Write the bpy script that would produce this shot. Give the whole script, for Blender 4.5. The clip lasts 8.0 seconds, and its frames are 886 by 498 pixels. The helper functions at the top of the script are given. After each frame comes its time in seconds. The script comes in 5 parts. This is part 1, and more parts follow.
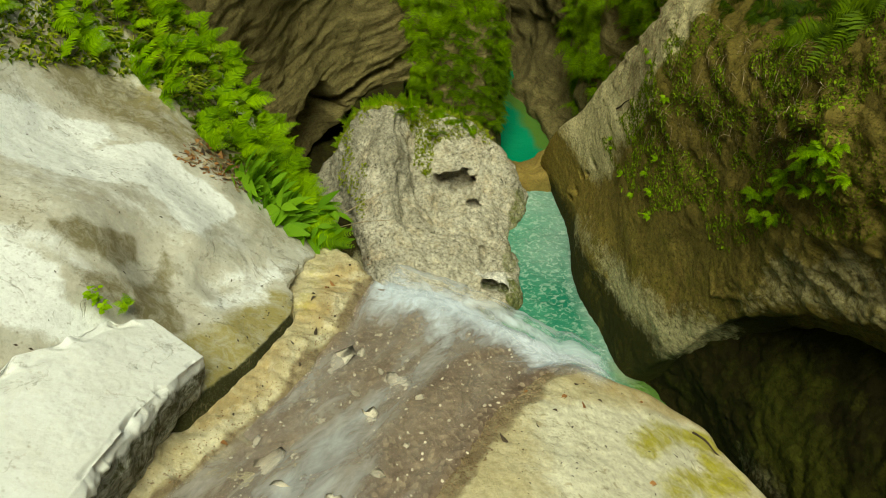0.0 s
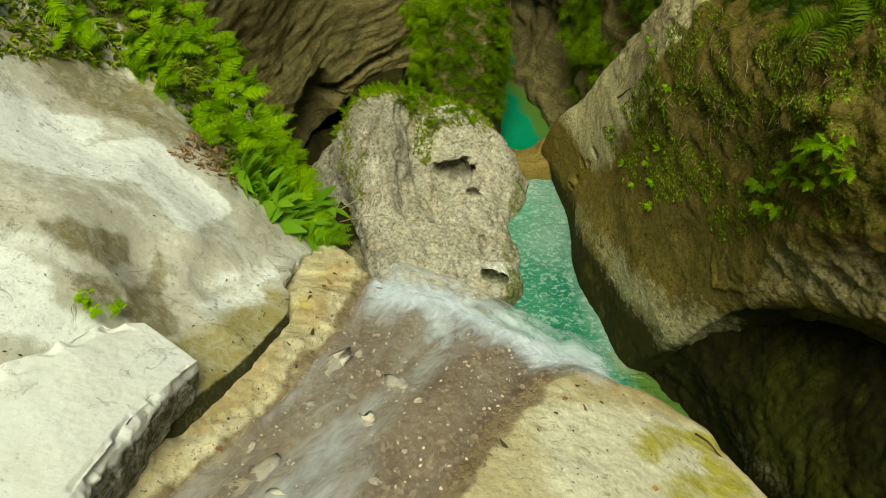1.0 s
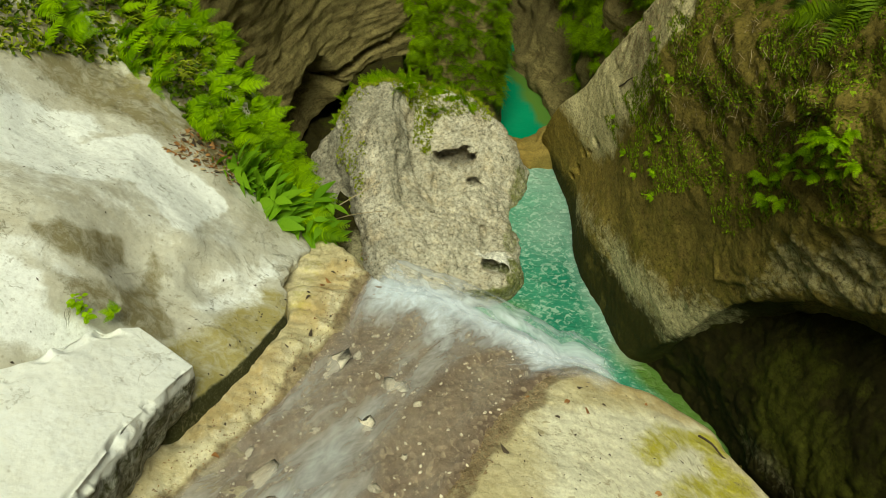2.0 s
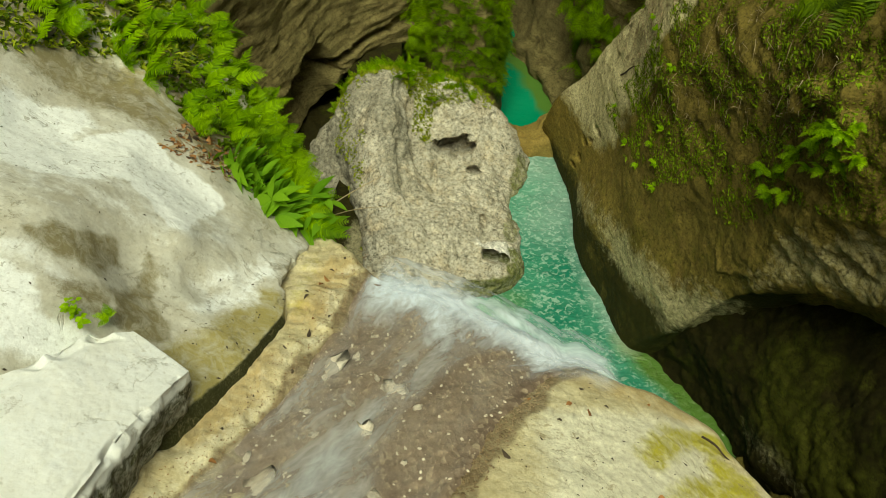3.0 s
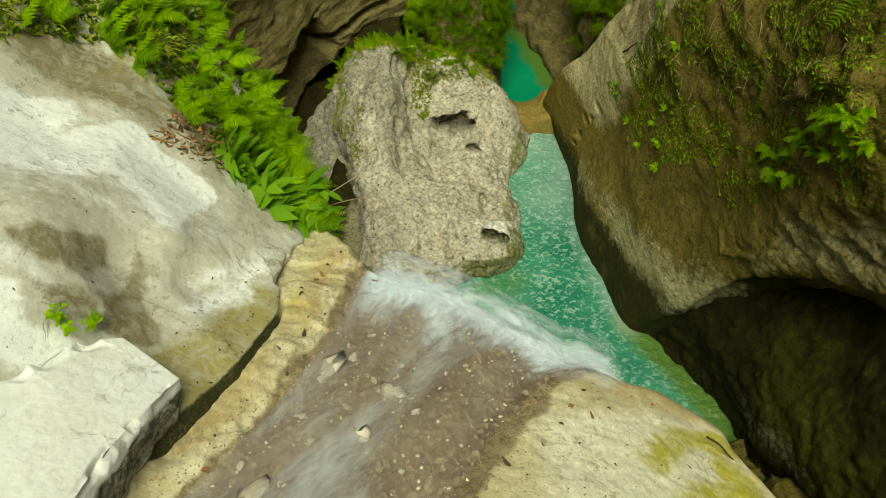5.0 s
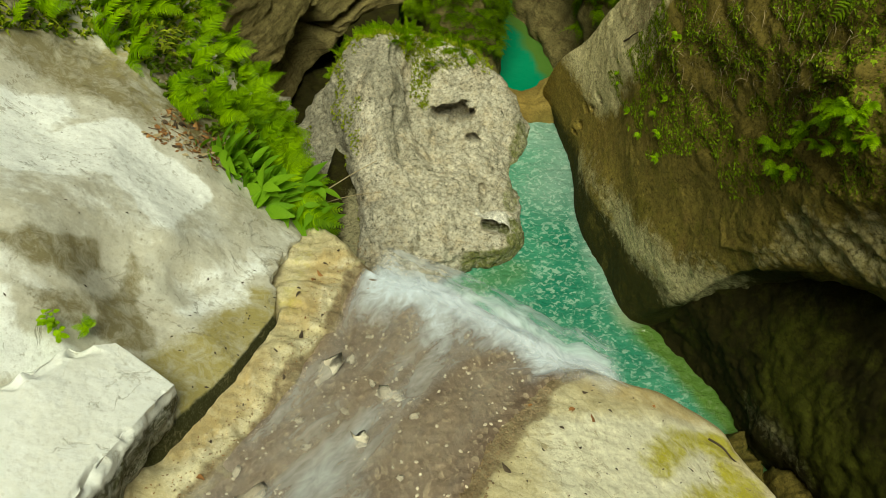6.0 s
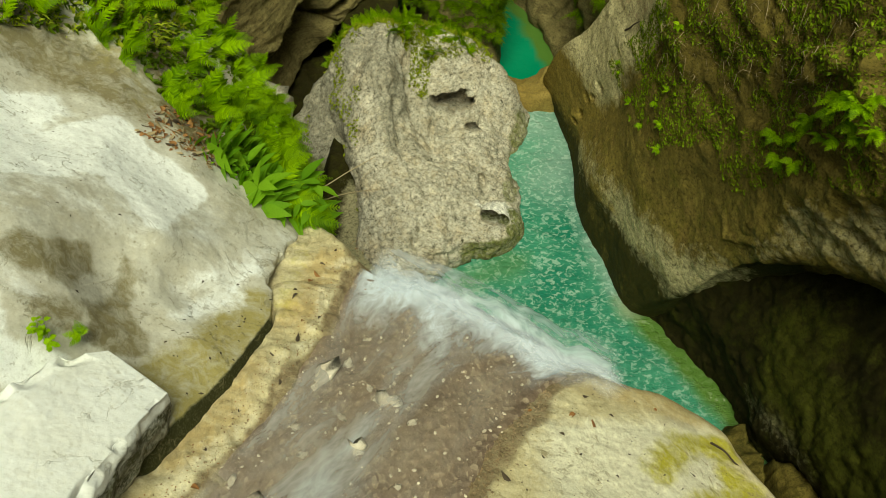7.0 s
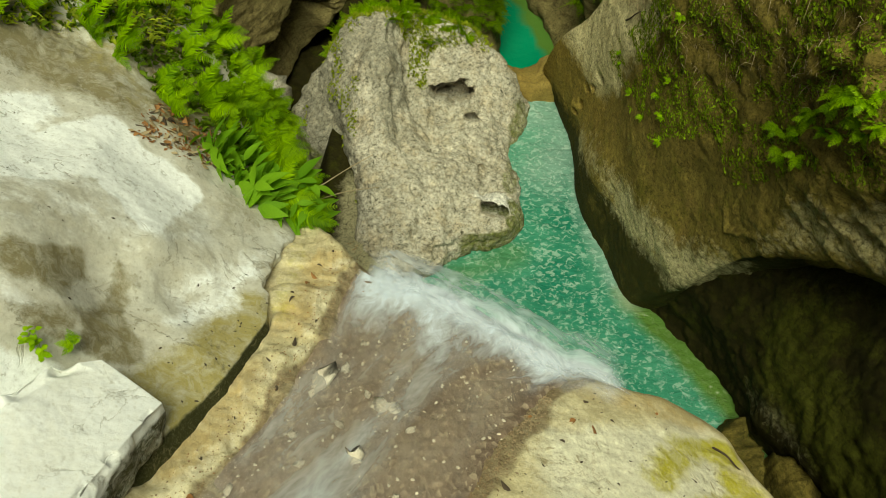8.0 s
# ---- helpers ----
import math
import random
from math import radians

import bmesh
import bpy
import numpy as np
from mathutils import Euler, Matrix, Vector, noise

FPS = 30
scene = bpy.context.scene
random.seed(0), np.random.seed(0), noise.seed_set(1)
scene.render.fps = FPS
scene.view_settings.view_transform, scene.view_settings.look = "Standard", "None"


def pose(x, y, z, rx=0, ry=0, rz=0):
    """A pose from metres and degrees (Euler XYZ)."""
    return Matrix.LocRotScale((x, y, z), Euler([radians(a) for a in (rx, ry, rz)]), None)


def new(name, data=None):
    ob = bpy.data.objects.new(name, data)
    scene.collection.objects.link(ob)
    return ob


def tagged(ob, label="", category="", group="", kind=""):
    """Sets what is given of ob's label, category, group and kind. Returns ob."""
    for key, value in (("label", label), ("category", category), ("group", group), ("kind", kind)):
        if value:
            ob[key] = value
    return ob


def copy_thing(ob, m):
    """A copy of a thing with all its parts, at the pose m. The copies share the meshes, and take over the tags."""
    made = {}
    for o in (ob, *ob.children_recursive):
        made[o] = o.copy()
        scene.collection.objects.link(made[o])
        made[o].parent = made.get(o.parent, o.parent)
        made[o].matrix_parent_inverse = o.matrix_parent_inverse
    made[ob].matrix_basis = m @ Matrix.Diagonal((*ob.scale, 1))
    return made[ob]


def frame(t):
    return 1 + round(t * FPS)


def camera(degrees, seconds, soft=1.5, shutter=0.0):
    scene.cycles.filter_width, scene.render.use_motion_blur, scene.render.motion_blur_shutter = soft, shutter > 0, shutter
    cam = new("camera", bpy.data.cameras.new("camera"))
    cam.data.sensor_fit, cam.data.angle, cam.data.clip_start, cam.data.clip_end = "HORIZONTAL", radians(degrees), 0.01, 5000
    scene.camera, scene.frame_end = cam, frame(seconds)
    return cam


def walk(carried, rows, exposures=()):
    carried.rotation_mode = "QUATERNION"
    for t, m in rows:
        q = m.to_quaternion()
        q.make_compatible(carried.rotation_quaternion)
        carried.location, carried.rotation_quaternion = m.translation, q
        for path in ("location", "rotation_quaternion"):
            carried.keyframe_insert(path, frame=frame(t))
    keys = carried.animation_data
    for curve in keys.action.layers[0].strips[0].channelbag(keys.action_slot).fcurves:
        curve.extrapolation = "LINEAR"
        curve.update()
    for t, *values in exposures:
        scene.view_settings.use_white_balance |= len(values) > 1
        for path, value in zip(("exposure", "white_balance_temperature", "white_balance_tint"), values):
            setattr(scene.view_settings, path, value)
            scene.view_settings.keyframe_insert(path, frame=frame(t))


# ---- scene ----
cam = camera(52.5, 8.0, soft=0.5)
METRES, EYE, TILT, LEAN, TURN = 1.5, 16.05, -45.0, 0.0, 0.0
ROWS = [
    (0.0, 0.0, 0.0, 0.0, -0.0, 0.0, 0.0),
    (0.5, 0.0059, 0.0534, 0.0461, 0.01, -0.51, 0.03),
    (1.0, 0.0099, 0.1015, 0.0935, 0.02, -1.03, 0.06),
    (1.5, 0.0112, 0.1483, 0.1405, 0.03, -1.53, 0.09),
    (3.0, 0.0103, 0.2832, 0.2763, 0.02, -3.07, 0.2),
    (3.5, 0.0135, 0.324, 0.3174, 0.02, -3.57, 0.24),
    (4.0, 0.0161, 0.3647, 0.3545, 0.01, -4.06, 0.27),
    (4.5, 0.0177, 0.4067, 0.3915, -0.0, -4.55, 0.31),
    (6.0, 0.0243, 0.5354, 0.5117, -0.03, -5.99, 0.42),
    (6.5, 0.0303, 0.5823, 0.5559, -0.04, -6.48, 0.45),
    (7.0, 0.0335, 0.6311, 0.6005, -0.04, -6.98, 0.48),
    (7.5, 0.0372, 0.674, 0.6478, -0.04, -7.46, 0.52),
    (8.0, 0.041, 0.7185, 0.6928, -0.06, -7.94, 0.55),
]
walk(cam, [(t, pose(0, 0, EYE, TILT, LEAN, TURN) @ pose(METRES * x, METRES * y, METRES * z, 90 + pitch, roll, yaw)) for t, x, y, z, yaw, pitch, roll in ROWS],
     exposures=[(0.0, 0.15, 7500, -13), (8.0, 0.15, 7500, -13)])

# ---- light: overcast daylight falling into the gorge ----
SUN_HIGH, SUN_ROUND = radians(65), radians(181)
world = bpy.data.worlds.new("sky")
scene.world = world
world.use_nodes = True
wn = world.node_tree
sky = wn.nodes.new("ShaderNodeTexSky")
sky.sky_type = "NISHITA"
sky.sun_disc = False
sky.sun_elevation, sky.sun_rotation = SUN_HIGH, SUN_ROUND
sky.dust_density, sky.air_density, sky.ozone_density = 6.0, 1.0, 0.4
wn.nodes["Background"].inputs["Strength"].default_value = 0.056
wn.links.new(sky.outputs["Color"], wn.nodes["Background"].inputs["Color"])
sun = new("sun", bpy.data.lights.new("sun", "SUN"))
sun.data.energy, sun.data.angle, sun.data.color = 2.8, radians(30), (1.0, 0.97, 0.9)
toward = Vector((math.sin(SUN_ROUND) * math.cos(SUN_HIGH), math.cos(SUN_ROUND) * math.cos(SUN_HIGH), math.sin(SUN_HIGH)))
sun.matrix_world = Matrix.Translation((0, 0, 40)) @ toward.to_track_quat("Z", "Y").to_matrix().to_4x4()


# ---- materials ----
class Nodes:
    """A short way to wire a node material."""

    def __init__(self, name):
        self.m = bpy.data.materials.new(name)
        self.m.use_nodes = True
        self.t = self.m.node_tree
        self.b = self.t.nodes["Principled BSDF"]
        self.co = self.t.nodes.new("ShaderNodeTexCoord").outputs["Object"]

    def put(self, socket, value):
        if isinstance(value, bpy.types.NodeSocket):
            self.t.links.new(value, socket)
        elif isinstance(value, (tuple, list)) and len(value) == 3 and socket.type == "RGBA":
            socket.default_value = (*value, 1)
        else:
            socket.default_value = value

    def node(self, kind, **values):
        n = self.t.nodes.new("ShaderNode" + kind)
        for k, v in values.items():
            self.put(n.inputs[k.replace("_", " ")], v)
        return n

    def at(self, scale=(1, 1, 1), turn=(0, 0, 0)):
        n = self.node("Mapping", Vector=self.co)
        n.inputs["Scale"].default_value = scale
        n.inputs["Rotation"].default_value = [radians(a) for a in turn]
        return n.outputs["Vector"]

    def noise(self, scale, detail=5, rough=0.55, co=None, warp=0.0):
        n = self.node("TexNoise", Vector=co or self.co, Scale=scale, Detail=detail, Roughness=rough, Distortion=warp)
        return n.outputs["Fac"]

    def cells(self, scale, co=None, feature="F1", out="Distance", rand=1.0):
        n = self.node("TexVoronoi", Vector=co or self.co, Scale=scale, Randomness=rand)
        n.feature = feature
        return n.outputs[out]

    def ramp(self, fac, *stops):
        n = self.node("ValToRGB", Fac=fac)
        r = n.color_ramp
        while len(r.elements) < len(stops):
            r.elements.new(0.5)
        for e, (p, c) in zip(r.elements, stops):
            e.position, e.color = p, (*(c if isinstance(c, tuple) else (c, c, c)), 1)
        return n.outputs["Color"]

    def mix(self, fac, a, b, mode="MIX"):
        n = self.t.nodes.new("ShaderNodeMix")
        n.data_type, n.blend_type = "RGBA", mode
        for i, v in ((0, fac), (6, a), (7, b)):
            self.put(n.inputs[i], v)
        return n.outputs[2]

    def calc(self, op, a, b=0.5):
        n = self.t.nodes.new("ShaderNodeMath")
        n.operation = op
        self.put(n.inputs[0], a), self.put(n.inputs[1], b)
        return n.outputs[0]

    def bump(self, height, strength, distance, base=None):
        n = self.node("Bump", Height=height, Strength=strength, Distance=distance)
        if base is not None:
            self.put(n.inputs["Normal"], base)
        return n.outputs["Normal"]

    def split(self, what="Position"):
        g = self.t.nodes.new("ShaderNodeNewGeometry")
        s = self.t.nodes.new("ShaderNodeSeparateXYZ")
        self.t.links.new(g.outputs[what], s.inputs[0])
        return s.outputs

    def attr(self, name):
        n = self.t.nodes.new("ShaderNodeAttribute")
        n.attribute_name = name
        return n.outputs["Fac"]

    def island(self):
        return self.t.nodes.new("ShaderNodeNewGeometry").outputs["Random Per Island"]

    def random(self):
        return self.t.nodes.new("ShaderNodeObjectInfo").outputs["Random"]

    def end(self, colour, rough=0.85, normal=None, **more):
        self.put(self.b.inputs["Base Color"], colour)
        self.put(self.b.inputs["Roughness"], rough)
        if normal is not None:
            self.put(self.b.inputs["Normal"], normal)
        for k, v in more.items():
            self.put(self.b.inputs[k.replace("_", " ")], v)
        return self.m


def limestone(name, pale, grey, dark, warm, patch=0.5, grain=1.0, moss=None, lump=0.03, bands=0.0, marks=(), grit=1.0, mottle=0.5, chip=0.5, stain=None, bite=0.5, gloss=0.3):
    """Weathered limestone: pale faces, grey skin, dark pits, warm stains; marks are shaped stains, some with painted
    shade (attribute, colour).
    """
    n = Nodes(name)
    big = n.noise(0.8, 7, 0.65, warp=0.5)
    mid = n.noise(4.2, 8, 0.7, warp=0.3)
    fine = n.noise(30 * grain, 5, 0.7)
    speck = n.noise(85 * grain, 3, 0.7)
    c = n.mix(n.ramp(big, (patch - 0.12, 0.0), (patch + 0.12, 1.0)), grey, pale)
    c = n.mix(n.ramp(n.noise(1.7, 6, 0.65, n.at(turn=(30, 20, 10))), (0.52, 0.0), (0.72, 0.6)), c, warm)
    if moss:
        c = n.mix(n.ramp(n.noise(2.3, 8, 0.75, n.at(turn=(0, 50, 20))), (0.5, 0.0), (0.62, 0.75)), c, moss)
    c = n.mix(n.ramp(mid, (0.5, 0.0), (0.78, mottle)), c, dark)
    c = n.mix(n.ramp(n.noise(12 * grain, 6, 0.75, n.at(turn=(40, 0, 60))), (0.52, 0.0), (0.72, 0.55)), c, pale)
    if stain:
        tone, much = stain
        c = n.mix(n.ramp(n.noise(2.3, 9, 0.7, n.at(turn=(10, 70, 30)), 0.9), (0.5, 0.0), (0.60, much)), c, tone)
        c = n.mix(n.ramp(n.noise(7.0, 8, 0.7, n.at(turn=(60, 20, 80)), 0.7), (0.52, 0.0), (0.64, much * 0.7)), c, tone)
    worn = n.ramp(n.noise(7.0, 8, 0.75, n.at(turn=(70, 10, 40)), 0.6), (0.36, 0.45), (0.56, 1.0))
    for mark, colour in marks:
        at = n.attr(mark)
        edge = n.calc("ADD", at, n.calc("MULTIPLY", n.calc("SUBTRACT", n.noise(5.5, 10, 0.75, warp=0.4), 0.5), 1.6))
        c = n.mix(n.calc("MULTIPLY", n.ramp(edge, (0.28, 0.0), (0.8, 1.0)), n.calc("MULTIPLY", n.ramp(at, (0.02, 0.0), (0.2, 1.0)), 1.0 if mark in ("fresh", "damp_shade") else worn)), c, colour)
    c = n.mix(n.ramp(fine, (0.3, min(0.6, 0.2 + 0.4 * grit)), (0.46, 0.0)), c, dark)
    flecks = n.noise(20 * grain, 9, 0.85, n.at((1, 1, 1.3), (15, 35, 50)), 0.4)
    c = n.mix(n.ramp(flecks, (0.41, bite), (0.48, 0.0)), c, dark)
    c = n.mix(n.ramp(flecks, (0.52, 0.0), (0.59, bite)), c, (1.5, 1.48, 1.42), "MULTIPLY")
    c = n.mix(n.ramp(speck, (0.52, 0.0), (0.75, min(0.5, 0.1 + 0.4 * grit))), c, warm)
    chips = n.ramp(n.noise(8 * grain, 5, 0.6, n.at((1, 1, 1.5), (25, 0, 35)), 1.2), (0.60, 0.0), (0.66, 1.0))
    chips = n.calc("MULTIPLY", chips, n.ramp(n.noise(1.2, 4, 0.6), (0.42, 0.15), (0.6, 1.0)))
    c = n.mix(n.calc("MULTIPLY", chips, chip), c, dark)
    pits = n.ramp(n.cells(15 * grain, n.at((1, 1, 1.6))), (0.06, 0.0), (0.25, 1.0))
    holes = n.calc("MULTIPLY", n.calc("SUBTRACT", 1.0, pits), n.ramp(n.noise(2.0, 3), (0.45, 0.0), (0.62, 0.6)))
    c = n.mix(holes, c, dark)
    vein = n.calc("ABSOLUTE", n.calc("SUBTRACT", n.noise(1.5, 9, 0.6, n.at((1, 1, 1.3), (12, 25, 0)), 0.5), 0.5))
    crack = n.calc("MAXIMUM", n.ramp(vein, (0.0, 0.0), (0.007, 1.0)), n.ramp(n.noise(2.2, 3), (0.46, 0.0), (0.52, 1.0)))
    c = n.mix(n.calc("MULTIPLY", n.calc("SUBTRACT", 1.0, crack), 0.6), c, dark)
    nor = n.bump(n.noise(6, 10, 0.75), 0.9, lump * 1.6)
    nor = n.bump(crack, 0.5, 0.015, nor)
    nor = n.bump(chips, -0.7, 0.02, nor)
    nor = n.bump(fine, 0.8, 0.018 * grit, nor)
    nor = n.bump(flecks, 0.6, 0.012 * bite, nor)
    nor = n.bump(pits, 0.4, 0.01 * grit, nor)
    if bands:
        bed = n.noise(1.5, 8, 0.72, n.at((0.7, 0.7, 8), (0, 10, 0)), 0.5)
        c = n.mix(n.ramp(bed, (0.36, 0.5), (0.5, 0.0)), c, dark)
        nor = n.bump(bed, 0.9, bands, nor)
    return n.end(c, n.ramp(mid, (0.3, 0.72), (0.7, 0.95)), nor, Specular_IOR_Level=gloss)


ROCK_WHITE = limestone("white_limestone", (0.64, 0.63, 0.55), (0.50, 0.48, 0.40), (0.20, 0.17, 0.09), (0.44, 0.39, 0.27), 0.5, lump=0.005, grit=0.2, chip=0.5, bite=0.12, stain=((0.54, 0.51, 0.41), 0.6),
                       marks=(("grey", (0.22, 0.19, 0.10)), ("olive", (0.35, 0.30, 0.11)), ("fresh", (0.88, 0.90, 0.88)), ("soil", (0.16, 0.13, 0.05)), ("damp_shade", (0.028, 0.03, 0.005))))
ROCK_BLOCK = limestone("fresh_limestone", (0.84, 0.86, 0.84), (0.78, 0.79, 0.75), (0.50, 0.48, 0.40), (0.72, 0.72, 0.66), 0.45, lump=0.006, grit=0.15, chip=0.4, bite=0.06, mottle=0.2, stain=((0.78, 0.78, 0.71), 0.5),
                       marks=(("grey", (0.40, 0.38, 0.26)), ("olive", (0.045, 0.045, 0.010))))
ROCK_BOULDER = limestone("pitted_limestone", (0.56, 0.53, 0.44), (0.38, 0.36, 0.29), (0.06, 0.055, 0.03), (0.42, 0.32, 0.18), 0.45, 0.6, lump=0.018, mottle=0.65, chip=1.0, bite=0.85, stain=((0.38, 0.32, 0.21), 0.45),
                         marks=(("grey", (0.24, 0.23, 0.18)), ("fresh", (0.78, 0.77, 0.71)), ("soil", (0.12, 0.14, 0.03))))
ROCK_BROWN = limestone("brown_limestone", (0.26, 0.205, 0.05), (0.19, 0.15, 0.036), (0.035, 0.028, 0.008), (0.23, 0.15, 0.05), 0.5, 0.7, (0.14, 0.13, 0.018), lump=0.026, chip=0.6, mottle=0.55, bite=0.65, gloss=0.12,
                       marks=(("soil", (0.165, 0.13, 0.03)), ("damp_shade", (0.038, 0.038, 0.007)), ("olive", (0.28, 0.21, 0.05)), ("fresh", (0.60, 0.54, 0.31))))
ROCK_BACK = limestone("layered_limestone", (0.255, 0.215, 0.09), (0.165, 0.138, 0.056), (0.035, 0.027, 0.010), (0.20, 0.15, 0.06), 0.5, 0.6, lump=0.035, bands=0.045, chip=0.5, mottle=0.6, bite=0.5, gloss=0.1)
# Shade under the overhang and in the gully is put into this dark colour.
ROCK_DARK = limestone("shade_dark_limestone", (0.03, 0.026, 0.008), (0.02, 0.018, 0.006), (0.012, 0.010, 0.004), (0.045, 0.038, 0.010), 0.5, 0.6, (0.045, 0.05, 0.007), lump=0.03, bite=0.5, gloss=0.06,
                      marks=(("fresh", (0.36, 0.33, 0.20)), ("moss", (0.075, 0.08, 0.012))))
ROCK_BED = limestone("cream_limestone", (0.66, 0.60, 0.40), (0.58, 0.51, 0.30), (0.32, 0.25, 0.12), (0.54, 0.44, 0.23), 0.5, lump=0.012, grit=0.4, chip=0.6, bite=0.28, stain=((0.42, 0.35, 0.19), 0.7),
                     marks=(("ochre", (0.47, 0.36, 0.17)), ("fresh", (0.76, 0.73, 0.56)), ("olive", (0.44, 0.40, 0.04)), ("soil", (0.19, 0.14, 0.08)), ("damp_shade", (0.05, 0.045, 0.014))))
ROCK_WEIR = limestone("ochre_limestone", (0.36, 0.27, 0.075), (0.28, 0.20, 0.05), (0.12, 0.085, 0.025), (0.32, 0.21, 0.05), 0.5, lump=0.02)


def gravel_material():
    """Wet brown gravel with pale stones under the running water."""
    n = Nodes("wet_gravel")
    warp = n.mix(0.06, n.at((1.25, 0.8, 1), (0, 0, 20)), n.node("TexNoise", Vector=n.co, Scale=9.0, Detail=4).outputs["Color"])
    cell = n.cells(26, warp, out="Color")
    s = n.t.nodes.new("ShaderNodeSeparateColor")
    n.t.links.new(cell, s.inputs[0])
    c = n.mix(n.ramp(n.noise(1.3, 6, 0.65, n.at((1.6, 0.7, 1), (0, 0, 22))), (0.4, 0.0), (0.65, 1.0)), (0.17, 0.12, 0.085), (0.33, 0.25, 0.17))
    c = n.mix(n.ramp(s.outputs[0], (0.75, 0.0), (0.98, 0.7)), c, (0.50, 0.41, 0.28))
    c = n.mix(n.ramp(s.outputs[1], (0.7, 0.0), (1.0, 0.5)), c, (0.10, 0.065, 0.045))
    c = n.mix(n.ramp(n.noise(14, 5, 0.7), (0.45, 0.0), (0.75, 0.6)), c, (0.12, 0.08, 0.055))
    nor = n.bump(n.cells(26, warp), 0.35, 0.015)
    return n.end(c, 0.5, n.bump(n.noise(30, 4), 0.5, 0.01, nor))


GRAVEL = gravel_material()


def leaf_material(name, dark, light, glow=0.35, rough=0.5):
    """A leaf: colour varies from leaf to leaf and plant to plant, light passes through it."""
    n = Nodes(name)
    f = n.calc("ADD", n.calc("MULTIPLY", n.island(), 0.55), n.calc("MULTIPLY", n.random(), 0.45))
    c = n.mix(n.ramp(f, (0.1, 0.0), (0.9, 1.0)), dark, light)
    c = n.mix(n.ramp(n.noise(18, 3), (0.4, 0.0), (0.75, 0.35)), c, dark)
    n.end(c, max(rough, 0.6), n.bump(n.noise(60, 2), 0.3, 0.004), Specular_IOR_Level=0.15)
    back = n.node("BsdfTranslucent", Color=n.mix(0.5, c, light))
    mixed = n.node("MixShader", Fac=glow)
    out = n.t.nodes["Material Output"]
    n.t.links.new(n.b.outputs[0], mixed.inputs[1])
    n.t.links.new(back.outputs[0], mixed.inputs[2])
    n.t.links.new(mixed.outputs[0], out.inputs["Surface"])
    return n.m


FERN = leaf_material("fern_green", (0.05, 0.14, 0.002), (0.45, 0.70, 0.018), 0.42)
# Darker fern greens: shade on cliff, wall and between fronds is in the colour.
FERN_MID = leaf_material("cliff_fern_green", (0.015, 0.04, 0.001), (0.34, 0.54, 0.008), 0.4)
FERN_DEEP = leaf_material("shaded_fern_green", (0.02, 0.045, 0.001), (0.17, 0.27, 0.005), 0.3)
UNDER = leaf_material("undergrowth_green", (0.03, 0.06, 0.003), (0.14, 0.22, 0.008), 0.3)
LEAF = leaf_material("broad_leaf_green", (0.08, 0.22, 0.01), (0.28, 0.50, 0.03), 0.4)
MOSS = leaf_material("moss_green", (0.055, 0.065, 0.005), (0.21, 0.25, 0.014), 0.2, 0.8)
CREEPER = leaf_material("creeper_green", (0.07, 0.11, 0.005), (0.30, 0.44, 0.02), 0.3, 0.7)
GRASS = leaf_material("grass_green", (0.14, 0.19, 0.01), (0.40, 0.46, 0.03), 0.3, 0.6)
DRY = leaf_material("dry_leaf_brown", (0.15, 0.06, 0.02), (0.46, 0.24, 0.09), 0.1, 0.7)
STRAW = leaf_material("dry_straw", (0.25, 0.18, 0.09), (0.5, 0.42, 0.26), 0.1, 0.8)
TWIG = leaf_material("dark_twig", (0.04, 0.03, 0.02), (0.12, 0.09, 0.06), 0.02, 0.8)
PALE_STONE = limestone("pale_stone", (0.80, 0.74, 0.60), (0.70, 0.62, 0.48), (0.3, 0.24, 0.16), (0.56, 0.48, 0.36), 0.5, lump=0.004, grit=0.3, chip=0.1, bite=0.2, mottle=0.2)
GRIT = limestone("brown_grit", (0.36, 0.27, 0.16), (0.24, 0.17, 0.09), (0.10, 0.07, 0.04), (0.26, 0.17, 0.08), 0.5, lump=0.01)


# ---- shapes ----
def hashed(i, j, k):
    h = (i * 73856093) ^ (j * 19349663) ^ (k * 83492791)
    h = (h ^ (h >> 13)) * 1274126177 & 0xFFFFFFFF
    return ((h ^ (h >> 16)) & 0xFFFF) / 32768.0 - 1.0


def lattice(p):
    """Smooth noise in -1..1 at an array of places."""
    i = np.floor(p).astype(np.int64)
    f = p - i
    w = f * f * f * (f * (f * 6 - 15) + 10)
    v = 0
    for a in (0, 1):
        for b in (0, 1):
            for c in (0, 1):
                k = hashed(i[..., 0] + a, i[..., 1] + b, i[..., 2] + c)
                v = v + k * (w[..., 0] if a else 1 - w[..., 0]) * (w[..., 1] if b else 1 - w[..., 1]) * (w[..., 2] if c else 1 - w[..., 2])
    return v


def fractal(p, octaves=5, gain=0.5):
    v, a = 0, 1.0
    for o in range(octaves):
        v = v + a * lattice(p * 2.03 ** o + 17.3 * o)
        a *= gain
    return v


def ridged(p, octaves=4, gain=0.5):
    v, a = 0, 1.0
    for o in range(octaves):
        v = v + a * (1 - 2 * np.abs(lattice(p * 2.03 ** o + 31.7 * o)))
        a *= gain
    return v


